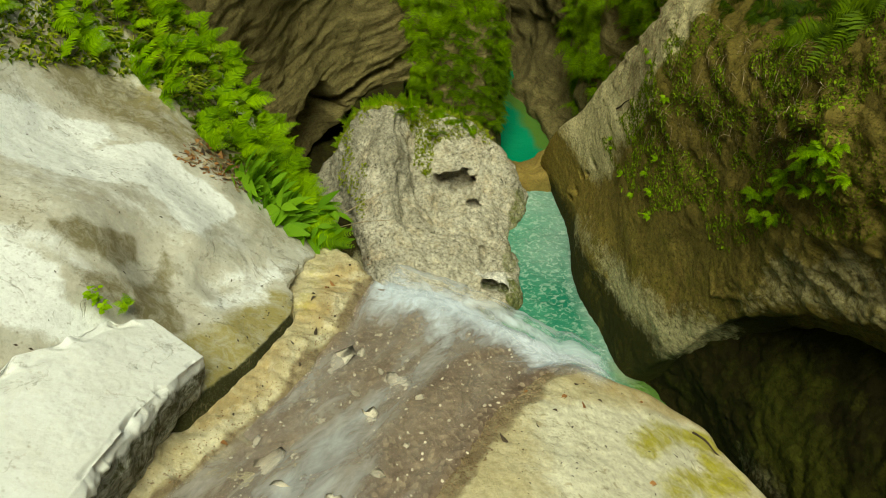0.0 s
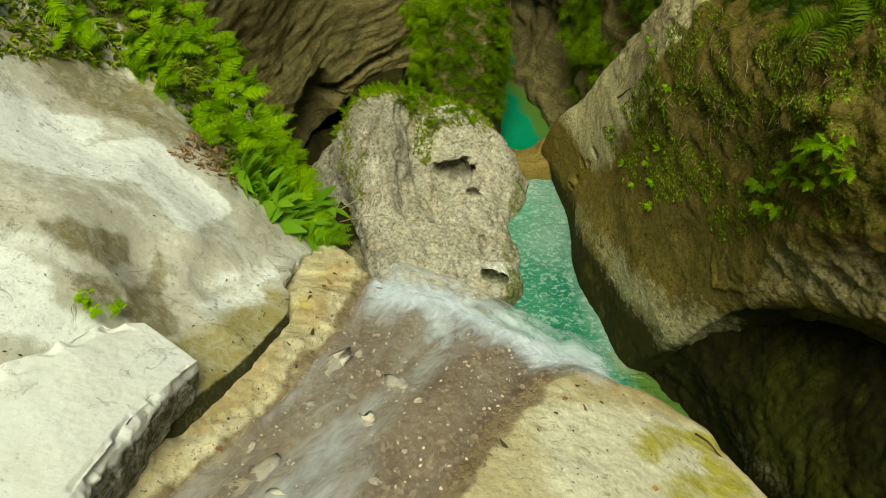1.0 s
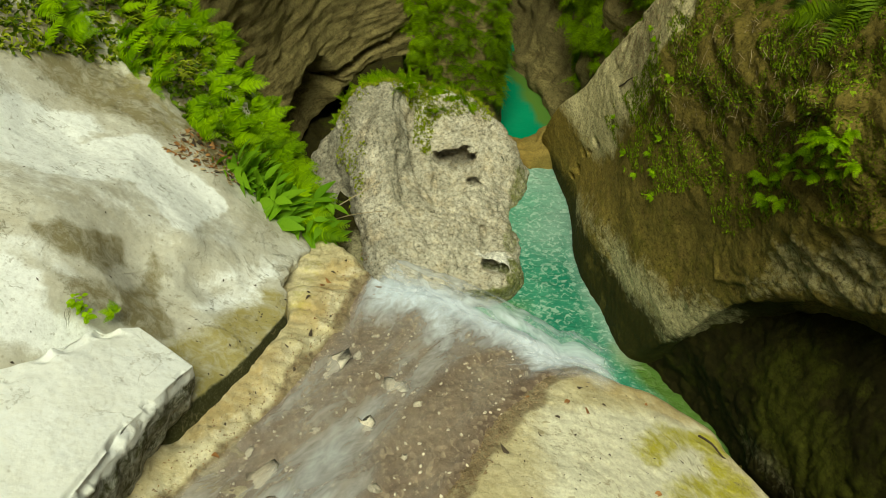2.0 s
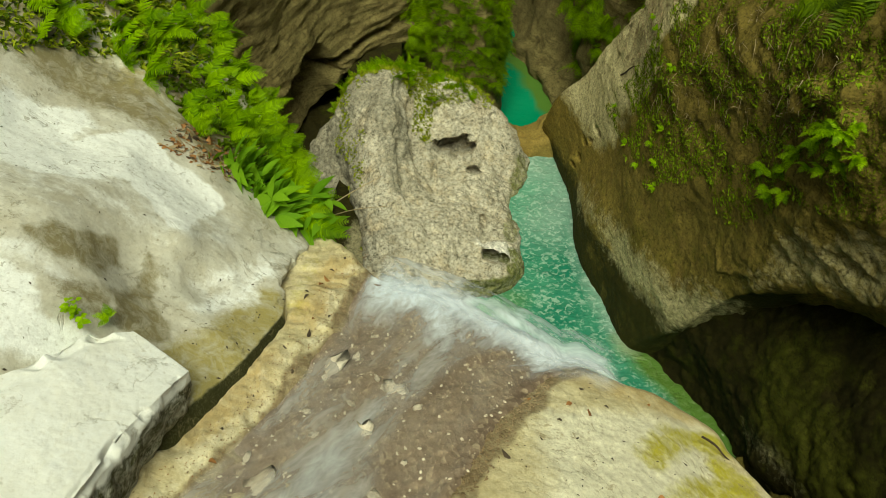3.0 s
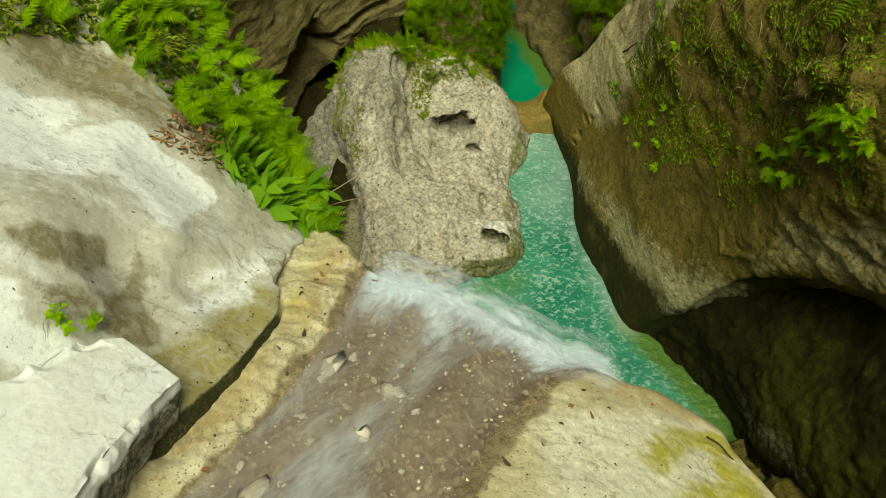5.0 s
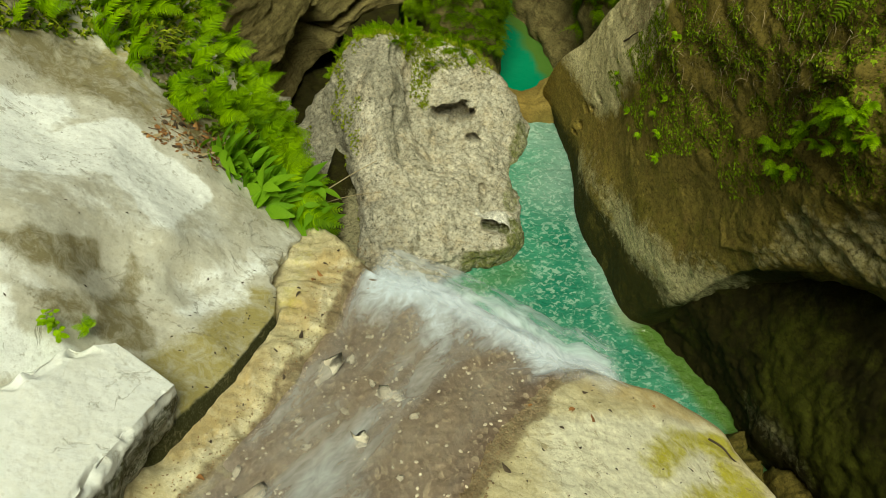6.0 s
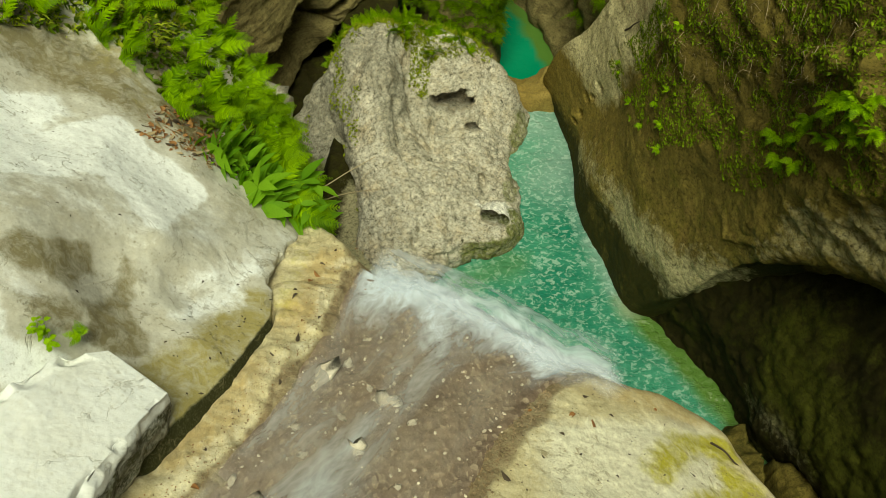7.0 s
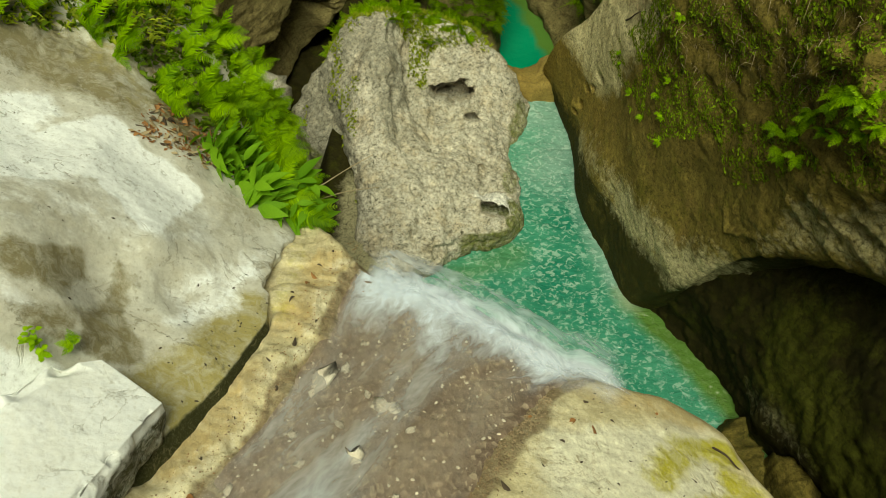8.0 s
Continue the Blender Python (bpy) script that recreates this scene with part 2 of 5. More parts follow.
def spline(values, n, crisp=0.0):
    """Catmull-Rom through rows of an array along its first axis, sampled n times."""
    values = np.asarray(values, float)
    k = len(values)
    t = np.linspace(0, k - 1, n)
    i = np.minimum(t.astype(int), k - 2)
    f = (t - i).reshape((-1,) + (1,) * (values.ndim - 1))
    pad = np.concatenate([2 * values[:1] - values[1:2], values, 2 * values[-1:] - values[-2:-1]])
    p0, p1, p2, p3 = pad[i], pad[i + 1], pad[i + 2], pad[i + 3]
    smooth = 0.5 * (2 * p1 + (p2 - p0) * f + (2 * p0 - 5 * p1 + 4 * p2 - p3) * f ** 2 + (3 * p1 - p0 - 3 * p2 + p3) * f ** 3)
    return smooth * (1 - crisp) + (p1 + (p2 - p1) * f) * crisp


def normals(g):
    du, dv = np.gradient(g, axis=1), np.gradient(g, axis=0)
    n = np.cross(du, dv)
    return n / np.maximum(np.linalg.norm(n, axis=2, keepdims=True), 1e-9)


def sheet(rows, nv, nu, relief=None, flip=False, crisp=0.0):
    """A grid of places over a coarse cage of rows, with relief along its normals."""
    g = spline(np.array(rows, float), nv, crisp)
    g = spline(g.transpose(1, 0, 2), nu, crisp).transpose(1, 0, 2)
    n = normals(g) * (-1 if flip else 1)
    if relief is not None:
        g = g + n * relief(g, n)[..., None]
        n = normals(g) * (-1 if flip else 1)
    return g, n


def grid_mesh(name, g, back=None, flip=False):
    """A mesh from a grid; with back, its rim is carried off by that way and closed, so that the rock is solid."""
    nv, nu = g.shape[:2]
    verts = g.reshape(-1, 3)
    idx = np.arange(nv * nu).reshape(nv, nu)
    f = np.stack([idx[:-1, :-1], idx[:-1, 1:], idx[1:, 1:], idx[1:, :-1]], -1).reshape(-1, 4)
    if flip:
        f = f[:, ::-1]
    faces = f.tolist()
    if back is not None:
        rim = np.concatenate([idx[0, :], idx[1:, -1], idx[-1, -2::-1], idx[-2:0:-1, 0]])
        m, k = len(rim), len(verts)
        far = verts[rim] + np.array(back, float)
        verts = np.concatenate([verts, far, far.mean(0, keepdims=True)])
        for a in range(m):
            b = (a + 1) % m
            q = [int(rim[b]), int(rim[a]), k + a, k + b]
            e = [k + b, k + a, k + m]
            faces.append(q[::-1] if flip else q)
            faces.append(e[::-1] if flip else e)
    me = bpy.data.meshes.new(name)
    me.from_pydata(verts.tolist(), [], faces)
    me.polygons.foreach_set("use_smooth", [True] * len(me.polygons))
    return me


def structure(name, me, material, label, category, kind="structure"):
    me.materials.append(material)
    return tagged(new(name, me), label, category, kind=kind)


def mark(me, name, values):
    """A per-vertex measure of a stain, wear or painted shade."""
    v = np.zeros(len(me.vertices), np.float32)
    values = np.asarray(values, np.float32).ravel()
    v[:len(values)] = values
    me.attributes.new(name, "FLOAT", "POINT").data.foreach_set("value", v)


def blotch(g, line, r, soft=0.5):
    """1 near a line of places, fading out over r, with an uneven edge."""
    best = np.full(g.shape[:-1], 1e9)
    line = np.array(line, float)
    for a, b in zip(line[:-1], line[1:]):
        ab = b - a
        t = np.clip(((g - a) @ ab) / (ab @ ab), 0, 1)[..., None]
        best = np.minimum(best, np.linalg.norm(g - (a + t * ab), axis=-1))
    best = best + 0.35 * r * fractal(g * 1.3 / r * 0.5, 3)
    return np.clip((r - best) / (soft * r) + 0.5, 0, 1)


def step(lo, hi, v):
    t = np.clip((v - lo) / (hi - lo), 0, 1)
    return t * t * (3 - 2 * t)


def window(v, a, b, soft=0.05):
    return step(a - soft, a + soft, v) * (1 - step(b - soft, b + soft, v))


def grid_uv(g):
    nv, nu = g.shape[:2]
    return np.meshgrid(np.linspace(0, 1, nu), np.linspace(0, 1, nv))


def bell(g, x, y, z, r):
    return np.exp(-((g - np.array([x, y, z])) ** 2).sum(-1) / (r * r))


# ---- stream bed and lip of the fall ----
LIP_X = (-5.0, -1.6, -1.1, -0.74, 0.09, 0.63, 1.14, 1.62, 2.24, 2.64, 3.1, 3.6, 4.6)
LIP_Y = (8.2, 7.5, 6.95, 6.5, 5.98, 5.6, 5.22, 5.12, 5.15, 4.9, 4.42, 3.8, 2.5)
BED_LEFT_Y, BED_LEFT_X = (-6.0, 0.5, 3.4, 3.89, 4.59, 5.41, 6.45, 7.0), (-5.6, -3.4, -2.0, -1.70, -1.33, -1.04, -0.78, -0.7)
BED_RIGHT_Y, BED_RIGHT_X = (-6.0, 0.5, 3.4, 3.74, 4.36, 5.02, 5.3, 6.0), (-3.2, -1.4, -0.02, 0.16, 0.46, 0.92, 1.3, 1.7)


def bed_height(x, y):
    left, right = np.interp(y, BED_LEFT_Y, BED_LEFT_X), np.interp(y, BED_RIGHT_Y, BED_RIGHT_X)
    z = 9.64 - 0.35 * (np.maximum(y, 2.0) - 4.8) - 0.06 * np.minimum(y - 2.0, 0) - 0.183 * np.clip(x, 0, 2.3) ** 2 - 0.45 * np.maximum(x - 2.3, 0)
    inside = np.clip(np.minimum(x - left, right - x) / 0.18, -1, 1)
    z = z - 0.04 * inside - 0.05 * np.clip(inside, 0, 1)
    z = z - 4.0 * np.maximum(x - np.clip(2.6 + 0.6 * (4.8 - y), 2.6, 3.9), 0) ** 1.6
    foot = np.interp(y, (-5.0, 1.6, 3.3, 4.25, 4.85, 5.55, 6.2, 6.95), (-4.5, -2.9, -2.5, -2.02, -1.70, -1.5, -1.47, -1.42))
    foot = foot - 0.05
    rise = np.clip((left - x) / np.maximum(left - foot, 0.1), 0, 1)
    z = z + 0.15 * rise ** 1.3 * (1 - 0.6 * np.clip((y - 5.0) / 1.2, 0, 1))
    z = z - 0.32 * np.clip((foot + 0.11 - x) / 0.05, 0, 1) * (1 - np.clip((y - 5.6) / 0.3, 0, 1))
    return z


def bed_grid():
    nv, nd = 440, 120
    xs = np.concatenate([np.linspace(-6.0, -2.9, 40, False), np.linspace(-2.9, -0.7, 240, False), np.linspace(-0.7, 2.0, 170, False), np.linspace(2.0, 4.6, 80)])
    ly = np.interp(xs, LIP_X, LIP_Y)
    ly = np.convolve(np.pad(ly, 10, mode="edge"), np.ones(21) / 21, "valid")
    s = np.linspace(0, 1, nv)[:, None]
    y = -5.0 + (ly[None, :] + 5.0) * s ** 0.75
    x = np.broadcast_to(xs, y.shape)
    p = np.stack([x, y, np.zeros_like(x)], -1)
    rough = 0.025 * fractal(p * 1.4, 3) + (0.004 + 0.006 * (x < 0.2)) * ridged(p * 6, 4) + 0.006 * fractal(p * 13, 2) + 0.02 * (x < -0.6) * np.tanh(7 * lattice(p * 3.1 + 2.2)) + 0.010 * (x < -0.6) * np.tanh(6 * lattice(p * 7.3))
    z = bed_height(x, y) + rough
    flat = np.stack([x, y, z], -1)
    # past the lip the rock rounds over and drops to the pool, hollowed behind the fall
    a = np.linspace(0, 1, nd)[1:, None]
    bend = np.minimum(a / 0.16, 1) * np.pi / 2
    r = 0.22
    rim_z = z[-1][None, :]
    slope = 0.35
    yy = ly[None, :] + r * np.sin(bend) - 0.9 * np.clip((a - 0.16) / 0.5, 0, 1)
    zz = rim_z - r * (1 - np.cos(bend)) - slope * r * np.sin(bend) * 0.5 - np.clip((a - 0.16) / 0.84, 0, 1) * (rim_z + 1.2)
    drop = np.stack([np.broadcast_to(xs, yy.shape), yy, zz], -1)
    drop[..., 1] += 0.10 * fractal(drop * 1.3, 4) * step(0.0, 0.3, a)
    return np.concatenate([flat, drop])


bed_g = bed_grid()
bed_me = grid_mesh("stream_bed", bed_g, (0, -3, -0.5))
bx, by = bed_g[..., 0], bed_g[..., 1]
b_left, b_right = np.interp(by, BED_LEFT_Y, BED_LEFT_X), np.interp(by, BED_RIGHT_Y, BED_RIGHT_X)
b_wob = 0.06 * fractal(bed_g * 2.2, 3)
mark(bed_me, "fresh", 0.4 * window(bx - b_left + 2.0 * b_wob, -0.28, -0.04, 0.1) + window(bx, 0.75, 2.5, 0.3) * window(by - 0.3 * bx, 2.5, 4.35, 0.2) * 0.9)
mark(bed_me, "olive", np.maximum.reduce([0.35 * blotch(bed_g, [(-1.42, 5.8, 9.4), (-1.36, 6.3, 9.2), (-1.3, 6.8, 9.0)], 0.14, 1.0),
                                         blotch(bed_g, [(1.75, 4.3, 9.3), (2.1, 4.72, 9.0), (2.5, 4.8, 8.6)], 0.15, 1.3),
                                         blotch(bed_g, [(2.0, 3.9, 9.4), (2.2, 4.15, 9.2), (2.6, 4.2, 8.8)], 0.19, 1.3),
                                         blotch(bed_g, [(2.5, 4.5, 8.8), (2.75, 4.1, 8.5)], 0.18, 1.3)]))
mark(bed_me, "ochre", np.maximum(window(bx - b_left + b_wob, -0.5, -0.12, 0.1) * (0.55 + 0.5 * lattice(bed_g * 2.6 + 3.0)) + 0.75 * blotch(bed_g, [(-1.25, 6.0, 9.1), (-1.12, 6.5, 9.0)], 0.22, 1.0),
                                 window(bx, 1.0, 2.5, 0.2) * window(by, 4.95, 5.6, 0.12) * 0.75))
# Crevice floor at the massif's foot: its shade painted in with the algae.
mark(bed_me, "damp_shade", step(-0.02, 0.06, np.interp(by, (1.6, 3.3, 4.25, 4.85, 5.55, 6.2, 6.95), (-2.9, -2.5, -2.02, -1.70, -1.5, -1.47, -1.42)) + 0.03 - bx) * (1 - step(5.5, 5.8, by)))
mark(bed_me, "soil", np.maximum(window(bx - b_right + b_wob, -0.3, 0.17, 0.07), window(bx - b_left + b_wob, -0.07, 0.3, 0.06)))
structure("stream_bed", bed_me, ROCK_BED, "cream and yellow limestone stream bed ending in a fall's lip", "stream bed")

# gravel floor of the channel, a few millimetres proud of the rock
gs, gt = np.meshgrid(np.linspace(0, 1, 90), np.linspace(-5.0, 6.7, 420))
g_left, g_right = np.interp(gt, BED_LEFT_Y, BED_LEFT_X), np.interp(gt, BED_RIGHT_Y, BED_RIGHT_X)
gx = g_left + (g_right - g_left) * gs
g_lip = np.interp(gx, LIP_X, LIP_Y)
gy = np.minimum(gt, g_lip + 0.1)
gravel_g = np.stack([gx, gy, bed_height(gx, gy) + 0.05 * np.clip(np.minimum(gx - g_left, g_right - gx) / 0.18, 0, 1)], -1)
gravel_g[..., 2] += 0.045 * np.sin(np.pi * gs) ** 0.4 + 0.03 * fractal(gravel_g * 1.6 * np.array([1, 1, 0]), 4) + 0.012 * ridged(gravel_g * 11, 3) - 0.02 - 0.25 * step(-0.1, 0.12, gt - g_lip)
structure("channel_gravel", grid_mesh("channel_gravel", gravel_g), GRAVEL, "wet brown gravel on the channel floor", "gravel", "stuff")

# ---- left massif ----
MA = [(-4.6, -5.0, 7.5), (-2.9, 1.6, 7.0), (-2.4, 3.2, 7.0), (-2.0, 4.25, 7.0), (-1.7, 4.9, 7.0), (-1.6, 5.6, 6.5), (-1.8, 6.2, 5.5), (-1.6, 7.0, 3.5), (-1.7, 8.0, 0.5), (-2.0, 9.6, -1.0), (-2.6, 12.0, -1.0)]
MB = [(-4.6, -5.0, 10.6), (-3.1, 1.6, 9.8), (-2.36, 3.26, 9.75), (-1.91, 4.23, 9.6), (-1.61, 4.85, 9.45), (-1.43, 5.56, 9.2), (-1.78, 6.2, 8.95), (-1.7, 6.95, 8.3), (-1.65, 7.8, 6.6), (-1.9, 9.3, 5.0), (-2.5, 11.8, 4.0)]
MC = [(-4.5, -5.0, 11.3), (-2.9, 1.6, 10.3), (-2.47, 3.3, 10.24), (-2.0, 4.25, 10.06), (-1.68, 4.85, 9.85), (-1.46, 5.6, 9.55), (-1.5, 6.2, 9.36), (-1.38, 6.95, 8.98), (-1.6, 7.75, 8.4), (-1.95, 9.0, 7.7), (-2.6, 11.5, 6.8)]
MD = [(-4.8, -5.0, 11.9), (-3.0, 1.8, 10.8), (-2.7, 3.6, 10.55), (-2.3, 4.7, 10.2), (-2.0, 5.3, 9.95), (-1.85, 5.9, 9.65), (-1.75, 6.4, 9.47), (-1.75, 7.1, 9.2), (-2.0, 8.0, 9.0), (-2.4, 9.3, 8.4), (-3.0, 11.7, 7.6)]
MV = [(-5.2, -5.0, 12.3), (-3.4, 2.2, 11.2), (-3.1, 4.1, 11.1), (-2.68, 5.15, 10.7), (-2.4, 5.7, 10.3), (-2.3, 6.25, 10.0), (-2.2, 6.8, 9.65), (-2.35, 7.4, 9.6), (-2.7, 8.3, 9.45), (-3.0, 9.6, 8.9), (-3.5, 11.9, 8.4)]
MW = [(-5.9, -5.0, 12.7), (-4.2, 2.8, 11.6), (-3.6, 4.6, 11.35), (-3.15, 5.55, 11.0), (-3.0, 6.2, 10.6), (-2.95, 6.75, 10.32), (-3.0, 7.2, 10.1), (-3.1, 7.8, 9.95), (-3.3, 8.8, 9.8), (-3.6, 10.0, 9.4), (-4.2, 12.0, 9.2)]
MX = [(-7.0, -5.0, 13.2), (-5.2, 3.5, 12.1), (-4.6, 5.2, 11.7), (-4.2, 6.2, 11.2), (-4.0, 6.9, 10.75), (-3.95, 7.4, 10.45), (-3.9, 7.9, 10.3), (-3.9, 8.5, 10.2), (-4.0, 9.6, 10.1), (-4.3, 10.8, 10.1), (-5.2, 12.4, 10.2)]
MY = [(-9.5, -5.0, 15.0), (-8.0, 4.0, 14.0), (-7.2, 5.8, 13.6), (-6.6, 7.0, 13.0), (-6.2, 8.0, 12.6), (-6.0, 8.8, 12.3), (-5.9, 9.5, 12.0), (-5.9, 10.2, 12.0), (-6.1, 11.2, 12.0), (-6.5, 12.2, 12.2), (-7.5, 13.5, 12.5)]


def inside(poly, x, y):
    """Which of the places lie in a polygon of the plan."""
    hit = np.zeros(x.shape, bool)
    for (x0, y0), (x1, y1) in zip(poly, poly[1:] + poly[:1]):
        cross = ((y0 > y) != (y1 > y)) & (x < (x1 - x0) * (y - y0) / (y1 - y0 + 1e-12) + x0)
        hit ^= cross
    return hit


def patch(g, poly, soft=0.12):
    """1 inside a polygon of the plan, 0 outside, with an uneven edge of some softness."""
    x, y = g[..., 0], g[..., 1]
    best = np.full(x.shape, 1e9)
    for (x0, y0), (x1, y1) in zip(poly, poly[1:] + poly[:1]):
        ex, ey = x1 - x0, y1 - y0
        t = np.clip(((x - x0) * ex + (y - y0) * ey) / (ex * ex + ey * ey), 0, 1)
        best = np.minimum(best, np.hypot(x - x0 - t * ex, y - y0 - t * ey))
    side = np.where(inside(poly, x, y), best, -best) + 0.07 * fractal(g * 3.0, 3)
    return np.clip(side / soft + 0.5, 0, 1)


def massif_relief(g, n):
    v = 0.03 * fractal(g * 0.9, 2) + 0.004 * fractal(g * 2.6, 2) + 0.002 * ridged(g * 4.5, 3) + 0.002 * np.tanh(6 * lattice(g * 2.3 + 1.7)) + 0.0015 * fractal(g * 14, 2)
    chipped = step(0.25, 0.45, lattice(g * 0.8 + 6.6))
    v = v + chipped * 0.004 * np.tanh(6 * lattice(g * 4.2))
    top = step(8.2, 8.9, g[..., 1]) * 0.05 * ridged(g * 2.2, 3)
    v = v + top - 0.17 * bell(g, -2.5, 5.5, 10.4, 0.42) - 0.10 * bell(g, -2.1, 5.75, 9.95, 0.25)
    v = v - 0.14 * blotch(g, [(-1.38, 6.95, 8.85), (-1.5, 6.5, 9.15), (-1.53, 6.1, 9.3)], 0.11, 0.7)
    v = v + 0.004 * np.tanh(7 * lattice(g * np.array([1.6, 1.6, 2.4]) + 11.3)) + 0.0015 * np.tanh(6 * lattice(g * 5.3 + 1.1))
    return v + 0.06 * bell(g, -2.35, 6.05, 10.1, 0.22)


massif_g, massif_n = sheet([MA, MB, MC, MD, MV, MW, MX, MY], 400, 470, massif_relief, crisp=0.55)
massif_me = grid_mesh("rock_massif", massif_g, (-6, -2, -10))
mark(massif_me, "fresh", np.maximum.reduce([0.4 * patch(massif_g, [(-4.6, 7.9), (-3.6, 7.6), (-2.7, 7.5), (-2.1, 7.1), (-1.75, 6.4), (-2.2, 5.9), (-2.8, 5.8), (-3.4, 5.6), (-4.4, 6.0)], 0.5),
                                            1.1 * patch(massif_g, [(-3.42, 6.24), (-3.7, 6.8), (-3.5, 7.3), (-3.08, 7.62), (-2.79, 7.45), (-2.44, 7.25), (-2.2, 7.0), (-2.22, 6.76), (-2.31, 6.13), (-2.44, 6.12), (-2.63, 6.25), (-2.85, 6.6)], 0.1),
                                            1.0 * patch(massif_g, [(-4.6, 7.0), (-4.1, 7.6), (-3.65, 7.71), (-3.4, 7.5), (-3.5, 6.9), (-3.3, 6.3), (-3.7, 6.17), (-4.4, 6.3)], 0.2),
                                            1.0 * patch(massif_g, [(-3.4, 4.95), (-3.0, 4.92), (-2.9, 4.6), (-2.6, 4.6), (-2.6, 4.3), (-4.0, 4.0)], 0.15),
                                            0.55 * patch(massif_g, [(-3.6, 5.1), (-3.1, 5.2), (-2.75, 5.0), (-2.85, 4.9), (-3.4, 5.0)], 0.15),
                                            0.75 * patch(massif_g, [(-2.15, 5.35), (-1.95, 5.8), (-1.75, 6.3), (-1.55, 6.3), (-1.75, 5.8), (-1.98, 5.35)], 0.2),
                                            0.6 * patch(massif_g, [(-2.3, 5.7), (-1.9, 6.2), (-1.5, 7.0), (-1.42, 6.8), (-1.6, 6.2), (-2.1, 5.6)], 0.3)]))
mark(massif_me, "grey", np.maximum.reduce([patch(massif_g, [(-3.2, 5.3), (-2.94, 5.6), (-2.73, 5.73), (-2.6, 5.5), (-2.7, 5.15), (-2.95, 5.15)], 0.12),
                                           0.8 * patch(massif_g, [(-3.1, 5.0), (-2.75, 5.05), (-2.6, 5.2), (-2.5, 4.8), (-2.8, 4.75)], 0.2),
                                           1.2 * patch(massif_g, [(-2.55, 5.8), (-2.42, 5.7), (-2.36, 5.3), (-2.2, 4.9), (-2.5, 4.8), (-2.62, 5.25)], 0.12),
                                           0.95 * patch(massif_g, [(-4.4, 9.4), (-3.5, 8.9), (-2.8, 8.1), (-2.75, 7.7), (-3.1, 7.8), (-3.6, 7.9), (-4.1, 8.0), (-4.8, 8.2)], 0.4),
                                           0.45 * patch(massif_g, [(-2.2, 6.2), (-1.8, 6.5), (-1.6, 7.1), (-2.1, 7.3), (-2.15, 6.9)], 0.3)]))
mark(massif_me, "olive", np.maximum.reduce([1.1 * blotch(massif_g, [(-2.1, 4.5, 10.05), (-1.8, 5.05, 9.85), (-1.55, 5.65, 9.55)], 0.33, 0.8),
                                            0.5 * blotch(massif_g, [(-2.5, 7.75, 9.5), (-2.9, 8.1, 9.7), (-3.5, 9.0, 9.8)], 0.4, 1.6)]))
mark(massif_me, "soil", np.clip(blotch(massif_g, [(-1.6, 7.9, 8.6), (-2.3, 8.4, 9.2), (-3.0, 9.4, 9.2), (-4.0, 10.6, 9.6), (-5.0, 10.0, 10.8)], 0.75), 0, 1))
# Face above the crevice: dark algae plus painted undercut shade.
mark(massif_me, "damp_shade", 1.3 * window(grid_uv(massif_g)[1], 0.08, 0.29, 0.012) * (1 - step(5.5, 5.8, massif_g[..., 1])))
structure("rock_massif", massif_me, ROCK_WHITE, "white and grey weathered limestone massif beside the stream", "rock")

# white slab resting on the massif, broken off along its front
SA = [(-2.8, 1.9, 10.3), (-2.48, 3.1, 10.1), (-2.28, 3.6, 10.0), (-2.12, 4.1, 9.95), (-2.0, 4.4, 9.95)]
SB = [(-2.53, 1.9, 11.05), (-2.22, 3.13, 10.7), (-2.1, 3.68, 10.52), (-1.97, 4.08, 10.36), (-1.9, 4.4, 10.27)]
SC = [(-2.5, 1.9, 11.4), (-2.2, 3.15, 11.0), (-2.1, 3.7, 10.8), (-1.98, 4.1, 10.62), (-1.88, 4.39, 10.47)]
SD = [(-2.7, 2.0, 11.45), (-2.38, 3.3, 11.05), (-2.3, 3.82, 10.86), (-2.15, 4.2, 10.67), (-1.98, 4.45, 10.5)]
SE = [(-3.1, 2.3, 11.55), (-2.7, 3.6, 11.1), (-2.55, 4.05, 10.93), (-2.4, 4.35, 10.75), (-2.15, 4.56, 10.55)]
SF = [(-3.6, 2.7, 11.6), (-3.0, 3.9, 11.1), (-2.75, 4.2, 10.95), (-2.58, 4.52, 10.76), (-2.32, 4.66, 10.6)]
SG = [(-3.7, 2.8, 11.1), (-3.1, 4.0, 10.7), (-2.82, 4.3, 10.55), (-2.62, 4.58, 10.35), (-2.34, 4.7, 10.2)]


def slab_relief(g, n):
    u, v = grid_uv(g)
    v = v + 0.012 * lattice(g * 3.0)
    rim = 1 - step(0.9, 0.99, u)
    face = 1 - step(0.29, 0.34, v)
    arris = window(v, 0.29, 0.36, 0.02)
    facet = np.abs(lattice(g * np.array([3.1, 3.1, 1.5]) + 2.0)) + 0.5 * np.abs(lattice(g * np.array([6.3, 6.3, 3.2])))
    flake = np.tanh(14 * lattice(g * np.array([2.4, 2.4, 3.2]) + 8.3)) + 0.6 * np.tanh(12 * lattice(g * 5.2 + 3.1))
    bite = np.maximum(lattice(g * 3.4 + 4.4), 0) + 0.7 * np.maximum(lattice(g * 8.0), 0)
    return rim * ((0.0012 + 0.014 * face) * flake + 0.004 * fractal(g * 1.5, 2) + 0.07 * face * facet - 0.085 * arris * bite - 0.07 * window(v, 0.76, 0.90, 0.03) * bite) + (0.001 + 0.004 * face) * np.tanh(5 * fractal(g * 6, 2)) + 0.002 * fractal(g * 12, 3)


